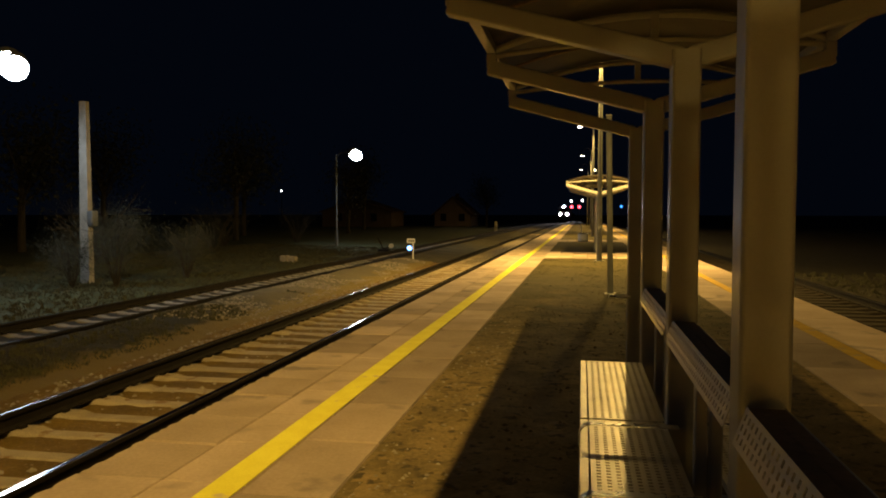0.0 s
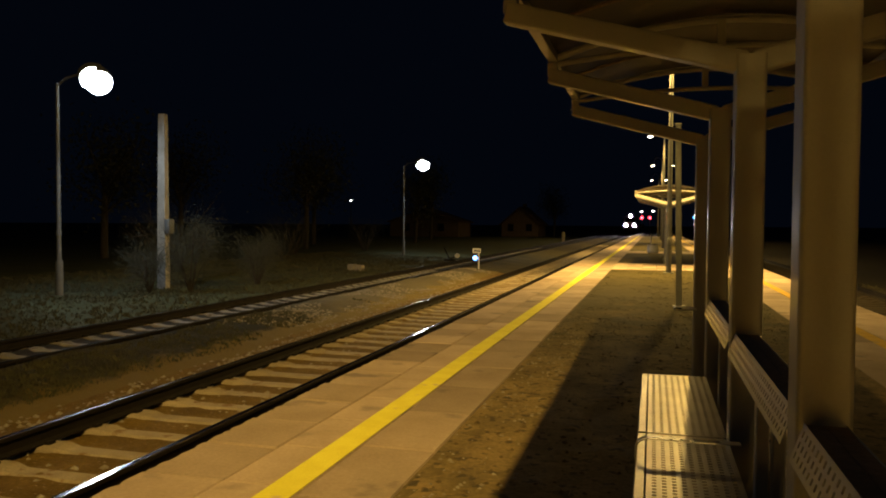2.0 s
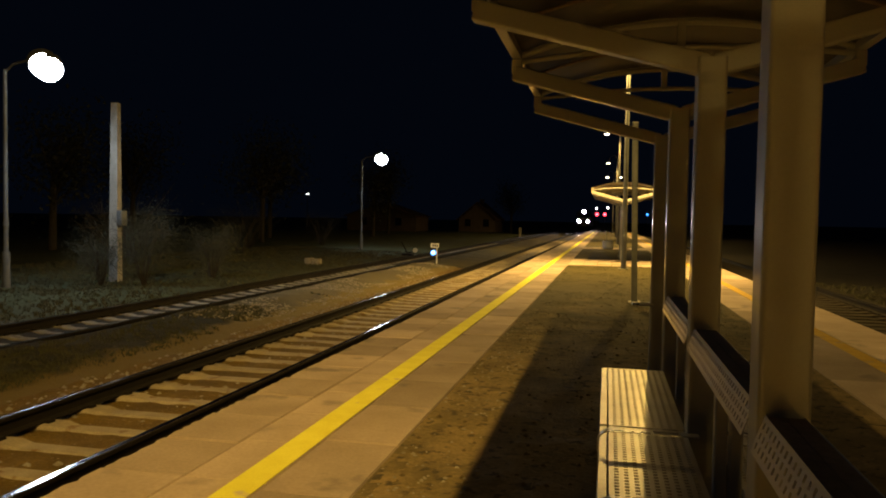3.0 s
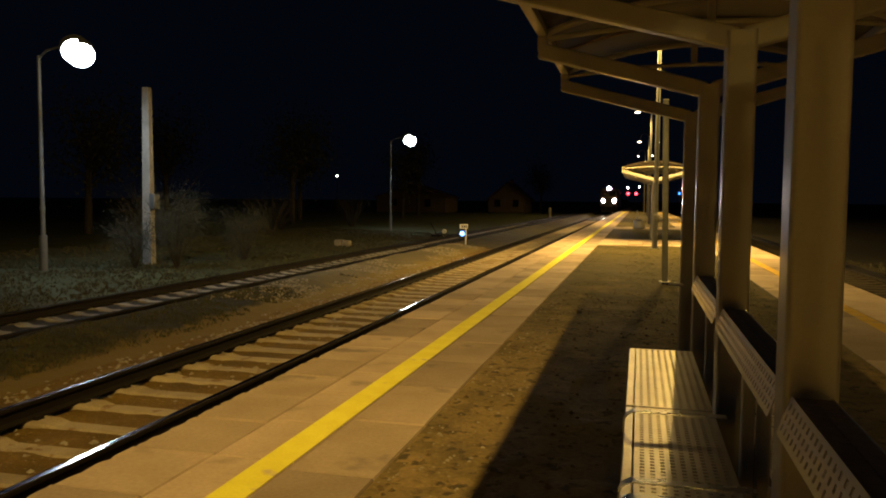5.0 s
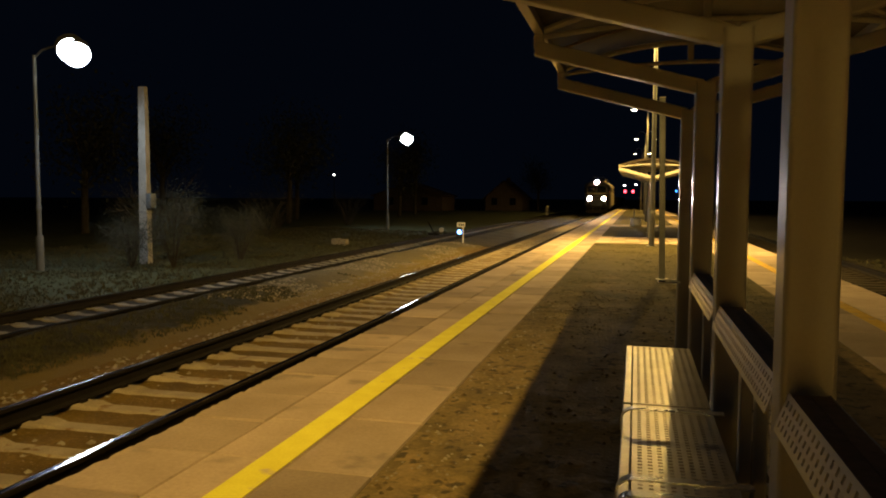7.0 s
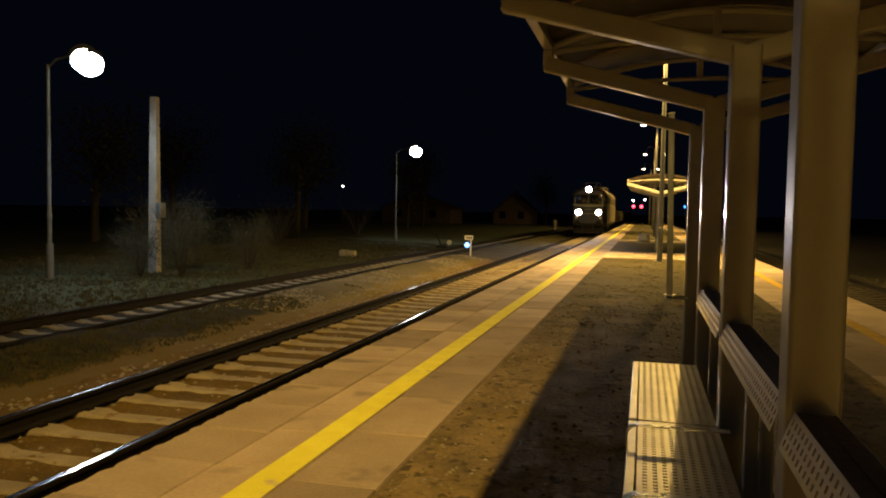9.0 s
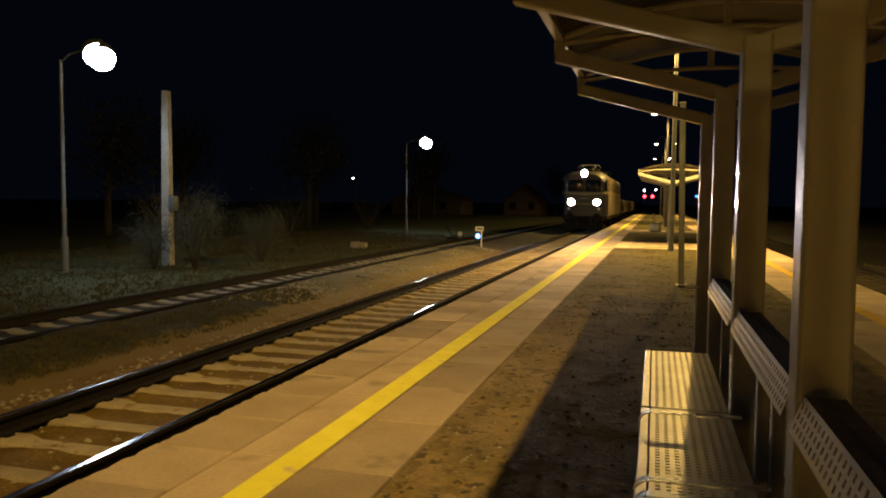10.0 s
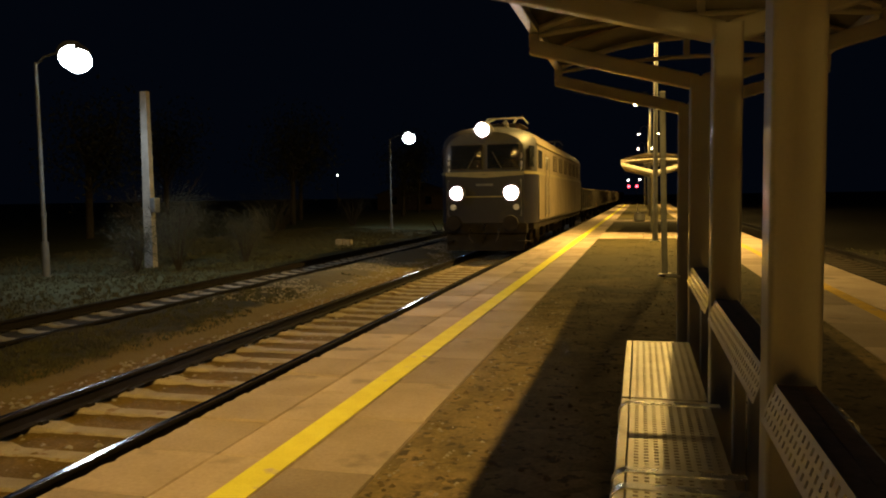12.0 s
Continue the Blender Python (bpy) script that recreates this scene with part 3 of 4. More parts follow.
def make_shelter():
    sh = thing("platform_shelter", pose(CX, 0, 0), "grey steel platform shelter with an arched smoked roof", "shelter", "shelters along the platform")
    inner = TIP - 0.045
    xs = [-inner + 2 * inner * i / 20 for i in range(21)]
    for y in COLS:
        col = box(-0.07, 0.07, y - 0.07, y + 0.07, 0.012, 2.32)
        bmesh.ops.bevel(col, geom=[e for e in col.edges if abs(e.verts[0].co.z - e.verts[1].co.z) > 1], offset=0.016, segments=6, profile=0.5, affect="EDGES")
        c = part("column", col, M["paint"], sh, "square grey steel column with rounded edges", False)
        part("base_plate", box(-0.13, 0.13, y - 0.13, y + 0.13, -0.01, 0.014, 0.004, 1), M["paint"], c)
        for s in (-1, 1):
            part("beam", beam((s * 0.02, y, 2.285), (s * (TIP - 0.01), y, TIPZ - 0.05), 0.088, 0.108), M["paint"], sh, "sloping grey roof beam", False)
            part("stub", box(min(s * (TIP + 0.002), s * (TIP - 0.07)), max(s * (TIP + 0.002), s * (TIP - 0.07)), y - 0.036, y + 0.036, TIPZ - 0.06, 2.70, 0.005, 1),
                 M["paint"], sh, "short upright under the edge beam", False)
        # a bowed tie and an arch, with a short post between them
        part("tie", sweep([(x, y, arch(x, 2.675, 0.085)) for x in xs], 0.020, 8), M["paint"], sh, "slender bowed tie")
        part("post", box(-0.028, 0.028, y - 0.028, y + 0.028, 2.75, 2.935, 0.006, 1), M["paint"], sh, "short post between tie and arch", False)
        part("arch_rib", sweep([(x, y, arch(x)) for x in xs], 0.026, 8), M["paint"], sh, "curved roof rib")
    for a, b in zip(COLS, COLS[1:]):
        part("arch_rib", sweep([(x, (a + b) / 2, arch(x) + 0.012) for x in xs], 0.014, 8), M["purlin"], sh, "thin dark roof rib")
    for s in (-1, 1):
        part("edge_beam", box(min(s * TIP, s * (TIP - 0.07)), max(s * TIP, s * (TIP - 0.07)), ENDS[0], ENDS[1] - 0.03, 2.70, 2.765, 0.008, 2), M["paint"], sh, "grey edge beam of the roof", False)
    xr = [-inner + 2 * inner * i / 24 for i in range(25)]
    prof = [(x, arch(x) + 0.042) for x in xr] + [(x, arch(x) + 0.030) for x in xr[::-1]]
    part("roof_sheet", loft([[(x, y, z) for x, z in prof] for y in (ENDS[0], 2.2, 4.0, 5.8, ENDS[1])]), M["roof"], sh, "brown smoked plastic roof sheet")
    return sh


def strip(points, y, wide, thick, bm=None):
    """A flat bent bar: a line of (x, z) points, as wide as given along y."""
    secs = []
    for i, (x, z) in enumerate(points):
        x0, z0 = points[max(i - 1, 0)]
        x1, z1 = points[min(i + 1, len(points) - 1)]
        k = math.hypot(x1 - x0, z1 - z0)
        nx, nz = -(z1 - z0) / k * thick / 2, (x1 - x0) / k * thick / 2
        secs.append([(x - nx, y - wide / 2, z - nz), (x + nx, y - wide / 2, z + nz), (x + nx, y + wide / 2, z + nz), (x - nx, y + wide / 2, z - nz)])
    return loft(secs, bm)


def make_bench():
    """A perforated metal bench along the columns; its seat faces -x, its backrest is on the columns' line."""
    be = thing("bench", pose(CX, 0, 0), "perforated steel bench fixed along the shelter columns", "bench", "benches under the shelter")
    for a, b in ((0.62, 2.235), (2.265, 3.965), (3.995, 5.57)):
        seat = perforated(0.382, b - a, 9, round((b - a) / 0.037), 0.0185, 0.0185, 0.012)
        bmesh.ops.translate(seat, verts=seat.verts, vec=(-0.452, a, 0.45))
        part("seat", seat, M["steel"], be, "perforated steel seat", False)
        part("front_edge", box(-0.501, -0.456, a, b, 0.402, 0.451, 0.006, 2), M["steel"], be, "folded front edge of the seat", False)
        part("seat_frame", box(-0.445, -0.432, a, b, 0.40, 0.444, 0.004, 1), M["steel"], be)
        part("seat_frame", box(-0.092, -0.078, a, b, 0.40, 0.444, 0.004, 1), M["steel"], be)
        y = (a + b) / 2
        part("back_support", box(-0.052, -0.004, y - 0.03, y + 0.03, -0.01, 0.93, 0.006, 1), M["paint"], be, "flat grey steel support")
        part("bracket", box(-0.445, -0.052, y - 0.02, y + 0.02, 0.365, 0.40, 0.004, 1), M["paint"], be)
    for y in (2.535, 2.69, 3.60):
        pts = [(-0.503, 0.41), (-0.503, 0.475)] + [(-0.443 - 0.06 * math.cos(a), 0.475 + 0.055 * math.sin(a)) for a in (i * math.pi / 16 for i in range(1, 9))] + [(-0.25, 0.53), (-0.05, 0.53)]
        part("armrest", strip(pts, y, 0.052, 0.006), M["chrome"], be, "bent flat steel armrest")
    for a, b in ((0.61, 2.172), (2.328, 3.892), (4.048, 5.61)):
        pan = perforated(0.108, b - a, 3, round((b - a) / 0.043), 0.019, 0.016, 0.010)
        tilt = Matrix.Translation((-0.086, a, 0.884)) @ Matrix.Rotation(radians(-71), 4, "Y")
        bmesh.ops.transform(pan, matrix=tilt, verts=pan.verts)
        pn = part("backrest", pan, M["paint"], be, "perforated grey backrest panel", False)
        part("top_flange", box(-0.049, -0.001, a, b, 0.974, 0.982), M["purlin"], pn, "dull brown top edge", False)
    return be


shelter = make_shelter()
bench = make_bench()
back_bench = copy_thing(bench, pose(CX, 6.22, 0, 0, 0, 180))
for ob in list(back_bench.children_recursive):
    ob.name = ob.name.split(".")[0]
loop = thing("armrest_loop", pose(CX + 0.025, 7.34, 0.02), "bent stainless bar on the end column", "handrail")
part("bar", sweep([(-0.07, -0.06, 0.72), (-0.20, -0.06, 0.72)] + [(-0.20 - 0.06 * math.sin(a), -0.06 * math.cos(a), 0.72) for a in (i * math.pi / 10 for i in range(1, 10))]
     + [(-0.20, 0.06, 0.72), (-0.07, 0.06, 0.72)], 0.013), M["chrome"], loop)
copy_thing(shelter, pose(0.57, 28.0, 0))

# ---- lamp posts ----


def make_platform_lamp():
    la = thing("street_lamp", pose(lamp_x(25.2), 25.2, 0), "tall grey platform lamp post with two curved arms", "street lamp", "platform lamps")
    pole = part("pole", rod((0, 0, 0.0), (0, 0, 7.7), 0.088, 0.045, 16), M["galv"], la, "tapered steel pole")
    part("base_flange", box(-0.17, 0.17, -0.17, 0.17, 0, 0.02, 0.004, 1), M["galv"], pole)
    part("service_door", box(-0.05, 0.05, -0.098, -0.08, 0.6, 1.1, 0.006, 1), M["galv"], pole)
    for s in (-1, 1):
        pts = [(s * (0.41 - 0.41 * math.cos(a)), 0, 7.66 + 0.62 * math.sin(a)) for a in (i * math.pi / 14 for i in range(14))] + [(s * 0.82, 0, 7.60)]
        part("arm", sweep(pts, 0.028, 10), M["galv"], la, "curved lamp arm")
        x = s * LAMP_ARM
        head = part("lamp_head", loft([[(x + s * a * math.cos(t), b * math.sin(t), z) for t in (i * math.pi / 8 for i in range(16))]
                                       for a, b, z in ((0.20, 0.13, 7.49), (0.22, 0.15, 7.53), (0.17, 0.12, 7.60), (0.07, 0.05, 7.64))]), M["galv"], la, "oval luminaire")
        part("lens", disc(0.15, 0.035, Matrix.Translation((x, 0, 7.475)) @ Matrix.Diagonal((1, 0.85, -1, 1))), M["lampwarm"], head, "glowing warm lens")
    return la


plamp = make_platform_lamp()
for ly in LAMP_YS:
    if ly != 25.2:
        copy_thing(plamp, pose(lamp_x(ly), ly, 0))


def make_yard_lamp():
    la = thing("street_lamp", pose(-15.42, 17.0, -0.5), "thin steel yard lamp post with a bright floodlight", "street lamp", "yard lamps")
    p = part("pole", rod((0, 0, 0.8), (0, 0, 5.7), 0.062, 0.045, 14), M["galv"], la, "thin galvanised pole")
    part("base_tube", rod((0, 0, 0), (0, 0, 0.95), 0.105, 0.10, 14), M["galv"], p, "thicker base tube")
    part("collar", rod((0, 0, 1.62), (0, 0, 1.74), 0.075, 0.075, 14), M["galv"], p)
    part("arm", sweep([(0, 0, 5.62), (0.25, 0, 5.82), (0.65, 0, 5.90), (1.05, 0, 5.88)], 0.028), M["galv"], la, "curved lamp arm")
    # Two overlapping heads, oversized so that their shape includes the lamp's glare.
    for dx, dz in ((1.13, 5.82), (1.30, 5.71)):
        aim = Matrix.Translation((dx, 0, dz)) @ Vector((0.62, -0.55, -0.56)).to_track_quat("Z", "Y").to_matrix().to_4x4()
        h = part("lamp_head", disc(0.36, 0.22, aim, 48), M["galv"], la, "round floodlight housing")
        part("lens", disc(0.335, 0.10, aim @ Matrix.Translation((0, 0, 0.13)), 48), M["lampcold"], h, "glowing cold white lens, oversized for its glare")
    return la


ylamp = make_yard_lamp()
copy_thing(ylamp, pose(-15.30, 46.0, -0.5))

post = thing("sign_post", pose(0.50, 14.8, 0, 0, -1.1, 0), "slim grey steel post standing on the platform", "post")
pp = box(-0.055, 0.055, -0.03, 0.03, 0, 3.38, 0.012, 2)
part("tube", pp, M["galv"], post)
part("cap", box(-0.06, 0.06, -0.035, 0.035, 3.38, 3.40, 0.006, 1), M["paint"], post)
part("foot", box(-0.11, 0.11, -0.09, 0.09, -0.01, 0.015, 0.004, 1), M["paint"], post)

bin_ = thing("litter_bin", pose(0.02, 43.5, 0.012), "pale concrete litter bin beside the paved crossing", "bin")
part("body", loft([[(r * math.cos(t), r * math.sin(t), z) for t in (i * math.pi / 8 for i in range(16))] for r, z in ((0.25, 0), (0.30, 0.06), (0.30, 0.40), (0.27, 0.44))]), M["white"], bin_)
part("rim", disc(0.23, 0.03, Matrix.Translation((0, 0, 0.45))), M["black"], bin_)
part("pole", rod((-0.1, 0.1, 0), (-0.1, 0.1, 1.0), 0.025), M["white"], bin_)

# ---- beside the tracks ----
mast = thing("utility_pole", pose(-14.46, 20.2, -0.6), "weathered square concrete utility pole", "pole")
part("shaft", loft([[(sx * w, sy * w * 0.8, z) for sx, sy in ((-1, -1), (1, -1), (1, 1), (-1, 1))] for w, z in ((0.15, 0), (0.125, 3.2), (0.105, 5.4))]), M["concrete"], mast, "", False)
part("junction_box", box(0.12, 0.30, -0.14, 0.14, 1.75, 2.2, 0.02, 2), M["galv"], mast, "small grey metal box")

sig = thing("shunting_signal", pose(-7.33, 32.2, -0.6), "low shunting signal glowing blue under a white plate", "signal")
part("post", rod((0.07, 0, 0), (0.07, 0, 0.95), 0.03), M["white"], sig, "white post")
hd = part("signal_head", box(-0.20, 0.06, -0.07, 0.10, 0.45, 0.84, 0.05, 3), M["black"], sig, "black signal head")
part("hood", sweep([(-0.07 + 0.115 * math.cos(a), -0.12, 0.66 + 0.115 * math.sin(a)) for a in (i * math.pi / 10 for i in range(11))], 0.016), M["black"], hd)
part("lens", disc(0.125, 0.03, pose(-0.07, -0.085, 0.66, 90)), M["blue"], hd, "glowing blue lens")
part("lens_core", disc(0.06, 0.03, pose(-0.07, -0.098, 0.66, 90)), M["bluecore"], hd, "bright centre of the lens")
plate = part("name_plate", box(-0.20, 0.16, -0.03, -0.01, 0.86, 1.06, 0.006, 1), M["white"], sig, "white plate with dark characters")
for i in range(3):
    part("character_bar", box(-0.12 + 0.09 * i, -0.06 + 0.09 * i, -0.036, -0.031, 0.91, 1.01), M["black"], plate, "", False)

cab = thing("cable_box", pose(-12.7, 31.5, -0.6), "small pale concrete cable box in the grass", "box")
part("body", box(-0.33, 0.0, -0.2, 0.2, 0, 0.30, 0.03, 2), M["stone"], cab)
part("second_block", box(0.02, 0.36, -0.2, 0.2, 0, 0.27, 0.05, 2), M["stone"], cab)

lever = thing("switch_stand", pose(-10.9, 41.0, -0.55), "hand lever of a railway switch with a round weight", "switch lever")
part("base", box(-0.3, 0.3, -0.2, 0.2, 0, 0.12, 0.02, 2), M["under"], lever)
part("arm", rod((0, 0, 0.1), (-0.35, 0, 0.75), 0.03), M["under"], lever)
part("weight", disc(0.13, 0.12, pose(0.42, 0, 0.3, 90)), M["white"], lever, "half-white counterweight")
part("link", rod((0, 0, 0.12), (0.42, 0, 0.3), 0.03), M["under"], lever)

km = thing("distance_post", pose(-10.6, 94, -0.55), "small white distance post beside the track", "post")
part("stone", box(-0.16, 0.16, -0.12, 0.12, 0, 1.2, 0.04, 2), M["concrete"], km)


def make_signal(name, m, lens, z, label, top=None, size=0.40):
    s = thing(name, m, label, "signal")
    part("mast", rod((0, 0, 0), (0, 0, z + 0.9), 0.07), M["galv"], s)
    h = part("signal_head", box(-0.45, 0.45, -0.1, 0.1, z - 0.5, z + 0.5, 0.08, 3), M["black"], s)
    part("lens", disc(size, 0.05, pose(0, -0.12, z, 90)), lens, h, "glowing lens")
    if top:
        part("top_lamp", disc(0.22, 0.05, pose(top[0], -0.12, top[1], 90)), M["whitelens"], s, "white lamp above")
        part("top_arm", rod((0, 0, z + 0.8), (top[0], 0, top[1]), 0.05), M["galv"], s)
    return s


make_signal("rail_signal", pose(-3.04, 220, -0.6), M["red"], 4.3, "signal mast showing red beyond the platform end", (-0.15, 6.0))
make_signal("rail_signal", pose(-0.89, 220, -0.6), M["red"], 4.3, "signal mast showing red beside another", (0.85, 6.2))
make_signal("rail_signal", pose(8.3, 170, -0.6), M["blue"], 3.9, "far signal showing blue", None, 0.24)
yl = thing("window_light", pose(-61.7, 150, -0.5), "far small lamp on a pole", "street lamp")
part("pole", rod((0, 0, 0), (0, 0, 6.9), 0.08), M["galv"], yl)
part("lens", disc(0.22, 0.1, pose(0, -0.1, 6.85, 90) @ Matrix.Diagonal((1, 0.55, 1, 1))), M["whitelens"], yl, "glowing white lens")


def make_house(m, w, d, h, ridge, label):
    ho = thing("house", m, label, "house")
    wall = bmesh.new()
    loft([[(-w / 2, y, 0), (w / 2, y, 0), (w / 2, y, h), (0, y, h + ridge), (-w / 2, y, h)] for y in (0, d)], wall)
    part("wall", wall, M["plaster"], ho, "", False)
    for s in (-1, 1):
        part("roof", beam((s * (w / 4 + 0.15), -0.4, h + ridge / 2 + 0.08), (s * (w / 4 + 0.15), d + 0.4, h + ridge / 2 + 0.08), 0.1, 0.1), M["tiles"], ho)
        slope = loft([[(s * (w / 2 + 0.4), y, h - 0.25), (0, y, h + ridge + 0.1), (0, y, h + ridge + 0.25), (s * (w / 2 + 0.4), y, h - 0.1)] for y in (-0.4, d + 0.4)])
        part("roof", slope, M["tiles"], ho, "", False)
    for x in (-w / 4, w / 4):
        win = part("window", box(x - 0.55, x + 0.55, -0.06, 0.02, 1.0, 2.3), M["plaster"], ho, "", False)
        part("pane", box(x - 0.48, x + 0.48, -0.075, -0.062, 1.07, 2.23), M["glass"], win, "", False)
    part("chimney", box(-0.3, 0.3, d * 0.5, d * 0.5 + 0.6, h + ridge - 0.4, h + ridge + 0.8), M["tiles"], ho, "", False)
    return ho


make_house(pose(-20.8, 122, -0.6), 6, 9, 2.2, 2.6, "small gabled house standing in the dark")
make_house(pose(-34, 112, -0.6), 11, 8, 2.6, 1.6, "low dark building beyond the sidings")


def make_bush(m, r, h, count, label, seed):
    g = np.random.default_rng(seed)
    b = thing("bush", m, label, "bush", "bushes along the siding")
    st = bmesh.new()
    tips = []
    for i in range(24):
        a = g.uniform(0, 6.28)
        q = Vector((math.cos(a) * r * g.uniform(0.3, 0.95), math.sin(a) * r * g.uniform(0.3, 0.95), h * g.uniform(0.5, 1.0)))
        mid = Vector((q.x * 0.4, q.y * 0.4, q.z * 0.55))
        rod((q.x * 0.05, q.y * 0.05, 0), mid, 0.014, 0.009, 6, st)
        rod(mid, q, 0.009, 0.003, 6, st)
        tips += [mid, q, (mid + q) / 2]
        for _ in range(3):
            e = mid.lerp(q, g.uniform(0.2, 0.9)) + Vector(g.normal(0, 0.3, 3))
            rod(mid.lerp(q, 0.5), e, 0.008, 0.003, 5, st)
            tips.append(e)
    part("stem", st, M["bark"], b, "bare branching stems")
    verts, faces = [], []
    for _ in range(count):
        t = tips[g.integers(len(tips))] + Vector(g.normal(0, 0.22, 3))
        if t.z < 0.05:
            continue
        u, v = Vector(g.normal(0, 1, 3)).normalized(), Vector(g.normal(0, 1, 3)).normalized()
        s = g.uniform(0.011, 0.022)
        n0 = len(verts)
        verts += [t - u * s, t + v * s * 0.5, t + u * s, t - v * s * 0.5]
        faces.append((n0, n0 + 1, n0 + 2, n0 + 3))
    bulk("leaves", verts, faces, M["leaf"], "sparse small leaves", "", b)
    return b


for i, (bx, by, br, bh) in enumerate(((-14.0, 18.9, 0.75, 1.5), (-13.05, 19.5, 1.05, 2.2), (-12.6, 22.6, 1.0, 1.7),
                                      (-17.8, 25.0, 2.0, 2.8), (-20.8, 30, 2.4, 3.2), (-18.5, 36, 2.2, 2.6), (-21.5, 43, 2.4, 3.0), (-19.5, 50, 2.2, 2.8))):
    make_bush(pose(bx, by, -0.55), br, bh, (7000, 13000, 11000)[i] if i < 3 else 2200, "sparse roadside bush in the lamp light" if i < 3 else "dark bush beyond the siding", 40 + i)


def make_tree(m, h, seed):
    g = np.random.default_rng(seed)
    t = thing("tree", m, "dark broad tree against the night sky", "tree", "trees beyond the siding")
    tr = bmesh.new()
    rod((0, 0, 0), (0.1, 0, h * 0.45), 0.22, 0.15, 9, tr)
    tips = []
    for _ in range(16):
        a, z = g.uniform(0, 6.28), g.uniform(0.3, 0.5) * h
        q = Vector((math.cos(a) * h * 0.28 * g.uniform(0.4, 1), math.sin(a) * h * 0.28 * g.uniform(0.4, 1), z + h * g.uniform(0.1, 0.5)))
        rod((0.06, 0, z), q, 0.07, 0.02, 6, tr)
        tips += [q, Vector((0, 0, z)).lerp(q, 0.65)]
    part("trunk", tr, M["bark"], t, "trunk with limbs")
    verts, faces = [], []
    for _ in range(2600):
        p = tips[g.integers(len(tips))] + Vector(g.normal(0, 0.09 * h, 3))
        u, v = Vector(g.normal(0, 1, 3)).normalized(), Vector(g.normal(0, 1, 3)).normalized()
        s = g.uniform(0.08, 0.16)
        n0 = len(verts)
        verts += [p - u * s, p + v * s * 0.6, p + u * s, p - v * s * 0.6]
        faces.append((n0, n0 + 1, n0 + 2, n0 + 3))
    bulk("crown", verts, faces, M["crown"], "leafy crown with gaps", "", t)


for i, (tx, ty, th) in enumerate(((-28, 34, 8), (-25, 52, 9), (-30, 64, 10), (-24, 76, 8), (-27, 92, 10), (-33, 48, 9), (-16, 128, 9))):
    make_tree(pose(tx, ty, -0.6), th, 90 + i)

# ---- the train ----


def wheelset(parent, y, r=0.62):
    ws = bmesh.new()
    for s in (-1, 1):
        disc(r, 0.13, pose(s * 0.755, 0, 0, 0, 90, 0), 28, ws)
        disc(r + 0.03, 0.035, pose(s * 0.69, 0, 0, 0, 90, 0), 28, ws)
        for k in range(4):
            rod((s * 0.83, 0.28 * math.cos(k * 1.571), 0.28 * math.sin(k * 1.571)), (s * 0.815, 0.28 * math.cos(k * 1.571), 0.28 * math.sin(k * 1.571)), 0.06, None, 8, ws)
    rod((-0.9, 0, 0), (0.9, 0, 0), 0.09, None, 12, ws)
    w = part("wheelset", ws, M["under"], parent, "steel wheels on an axle")
    w.location = (0, y, r)
    w["radius"], w["along"] = r, y
    return w


def body_section(y, w, low, eave, top):
    half = [(w, low), (w, eave), (w * 0.965, eave + (top - eave) * 0.32), (w * 0.84, eave + (top - eave) * 0.62), (w * 0.58, eave + (top - eave) * 0.86), (w * 0.28, top - 0.02)]
    return [(x, y, z) for x, z in half] + [(-x, y, z) for x, z in half[::-1]]


def baffle(bm, x, y, z, r=0.195, cells=13, deep=0.14):
    """Thin crossed plates added in front of a headlamp lens, only to keep its beam narrow."""
    for k in range(cells):
        o = -r + 2 * r * (k + 0.5) / cells
        h = math.sqrt(r * r - o * o)
        box(x + o - 0.0008, x + o + 0.0008, y - deep, y, z - h, z + h, 0, 1, bm)
        box(x - h, x + h, y - deep, y, z + o - 0.0008, z + o + 0.0008, 0, 1, bm)
    return bm


def housing(x, y0, y1, z, r=0.25):
    """A round lamp ring, open to the front."""
    ring = [(math.cos(a), math.sin(a)) for a in (i * math.pi / 16 for i in range(32))]
    secs = [[(x + k * c, y, z + k * d) for c, d in ring] for k, y in ((0.20, y1 - 0.02), (0.205, y0), (0.225, y0 - 0.012), (r, y0 + 0.01), (r, y1))]
    return loft(secs, None, True)


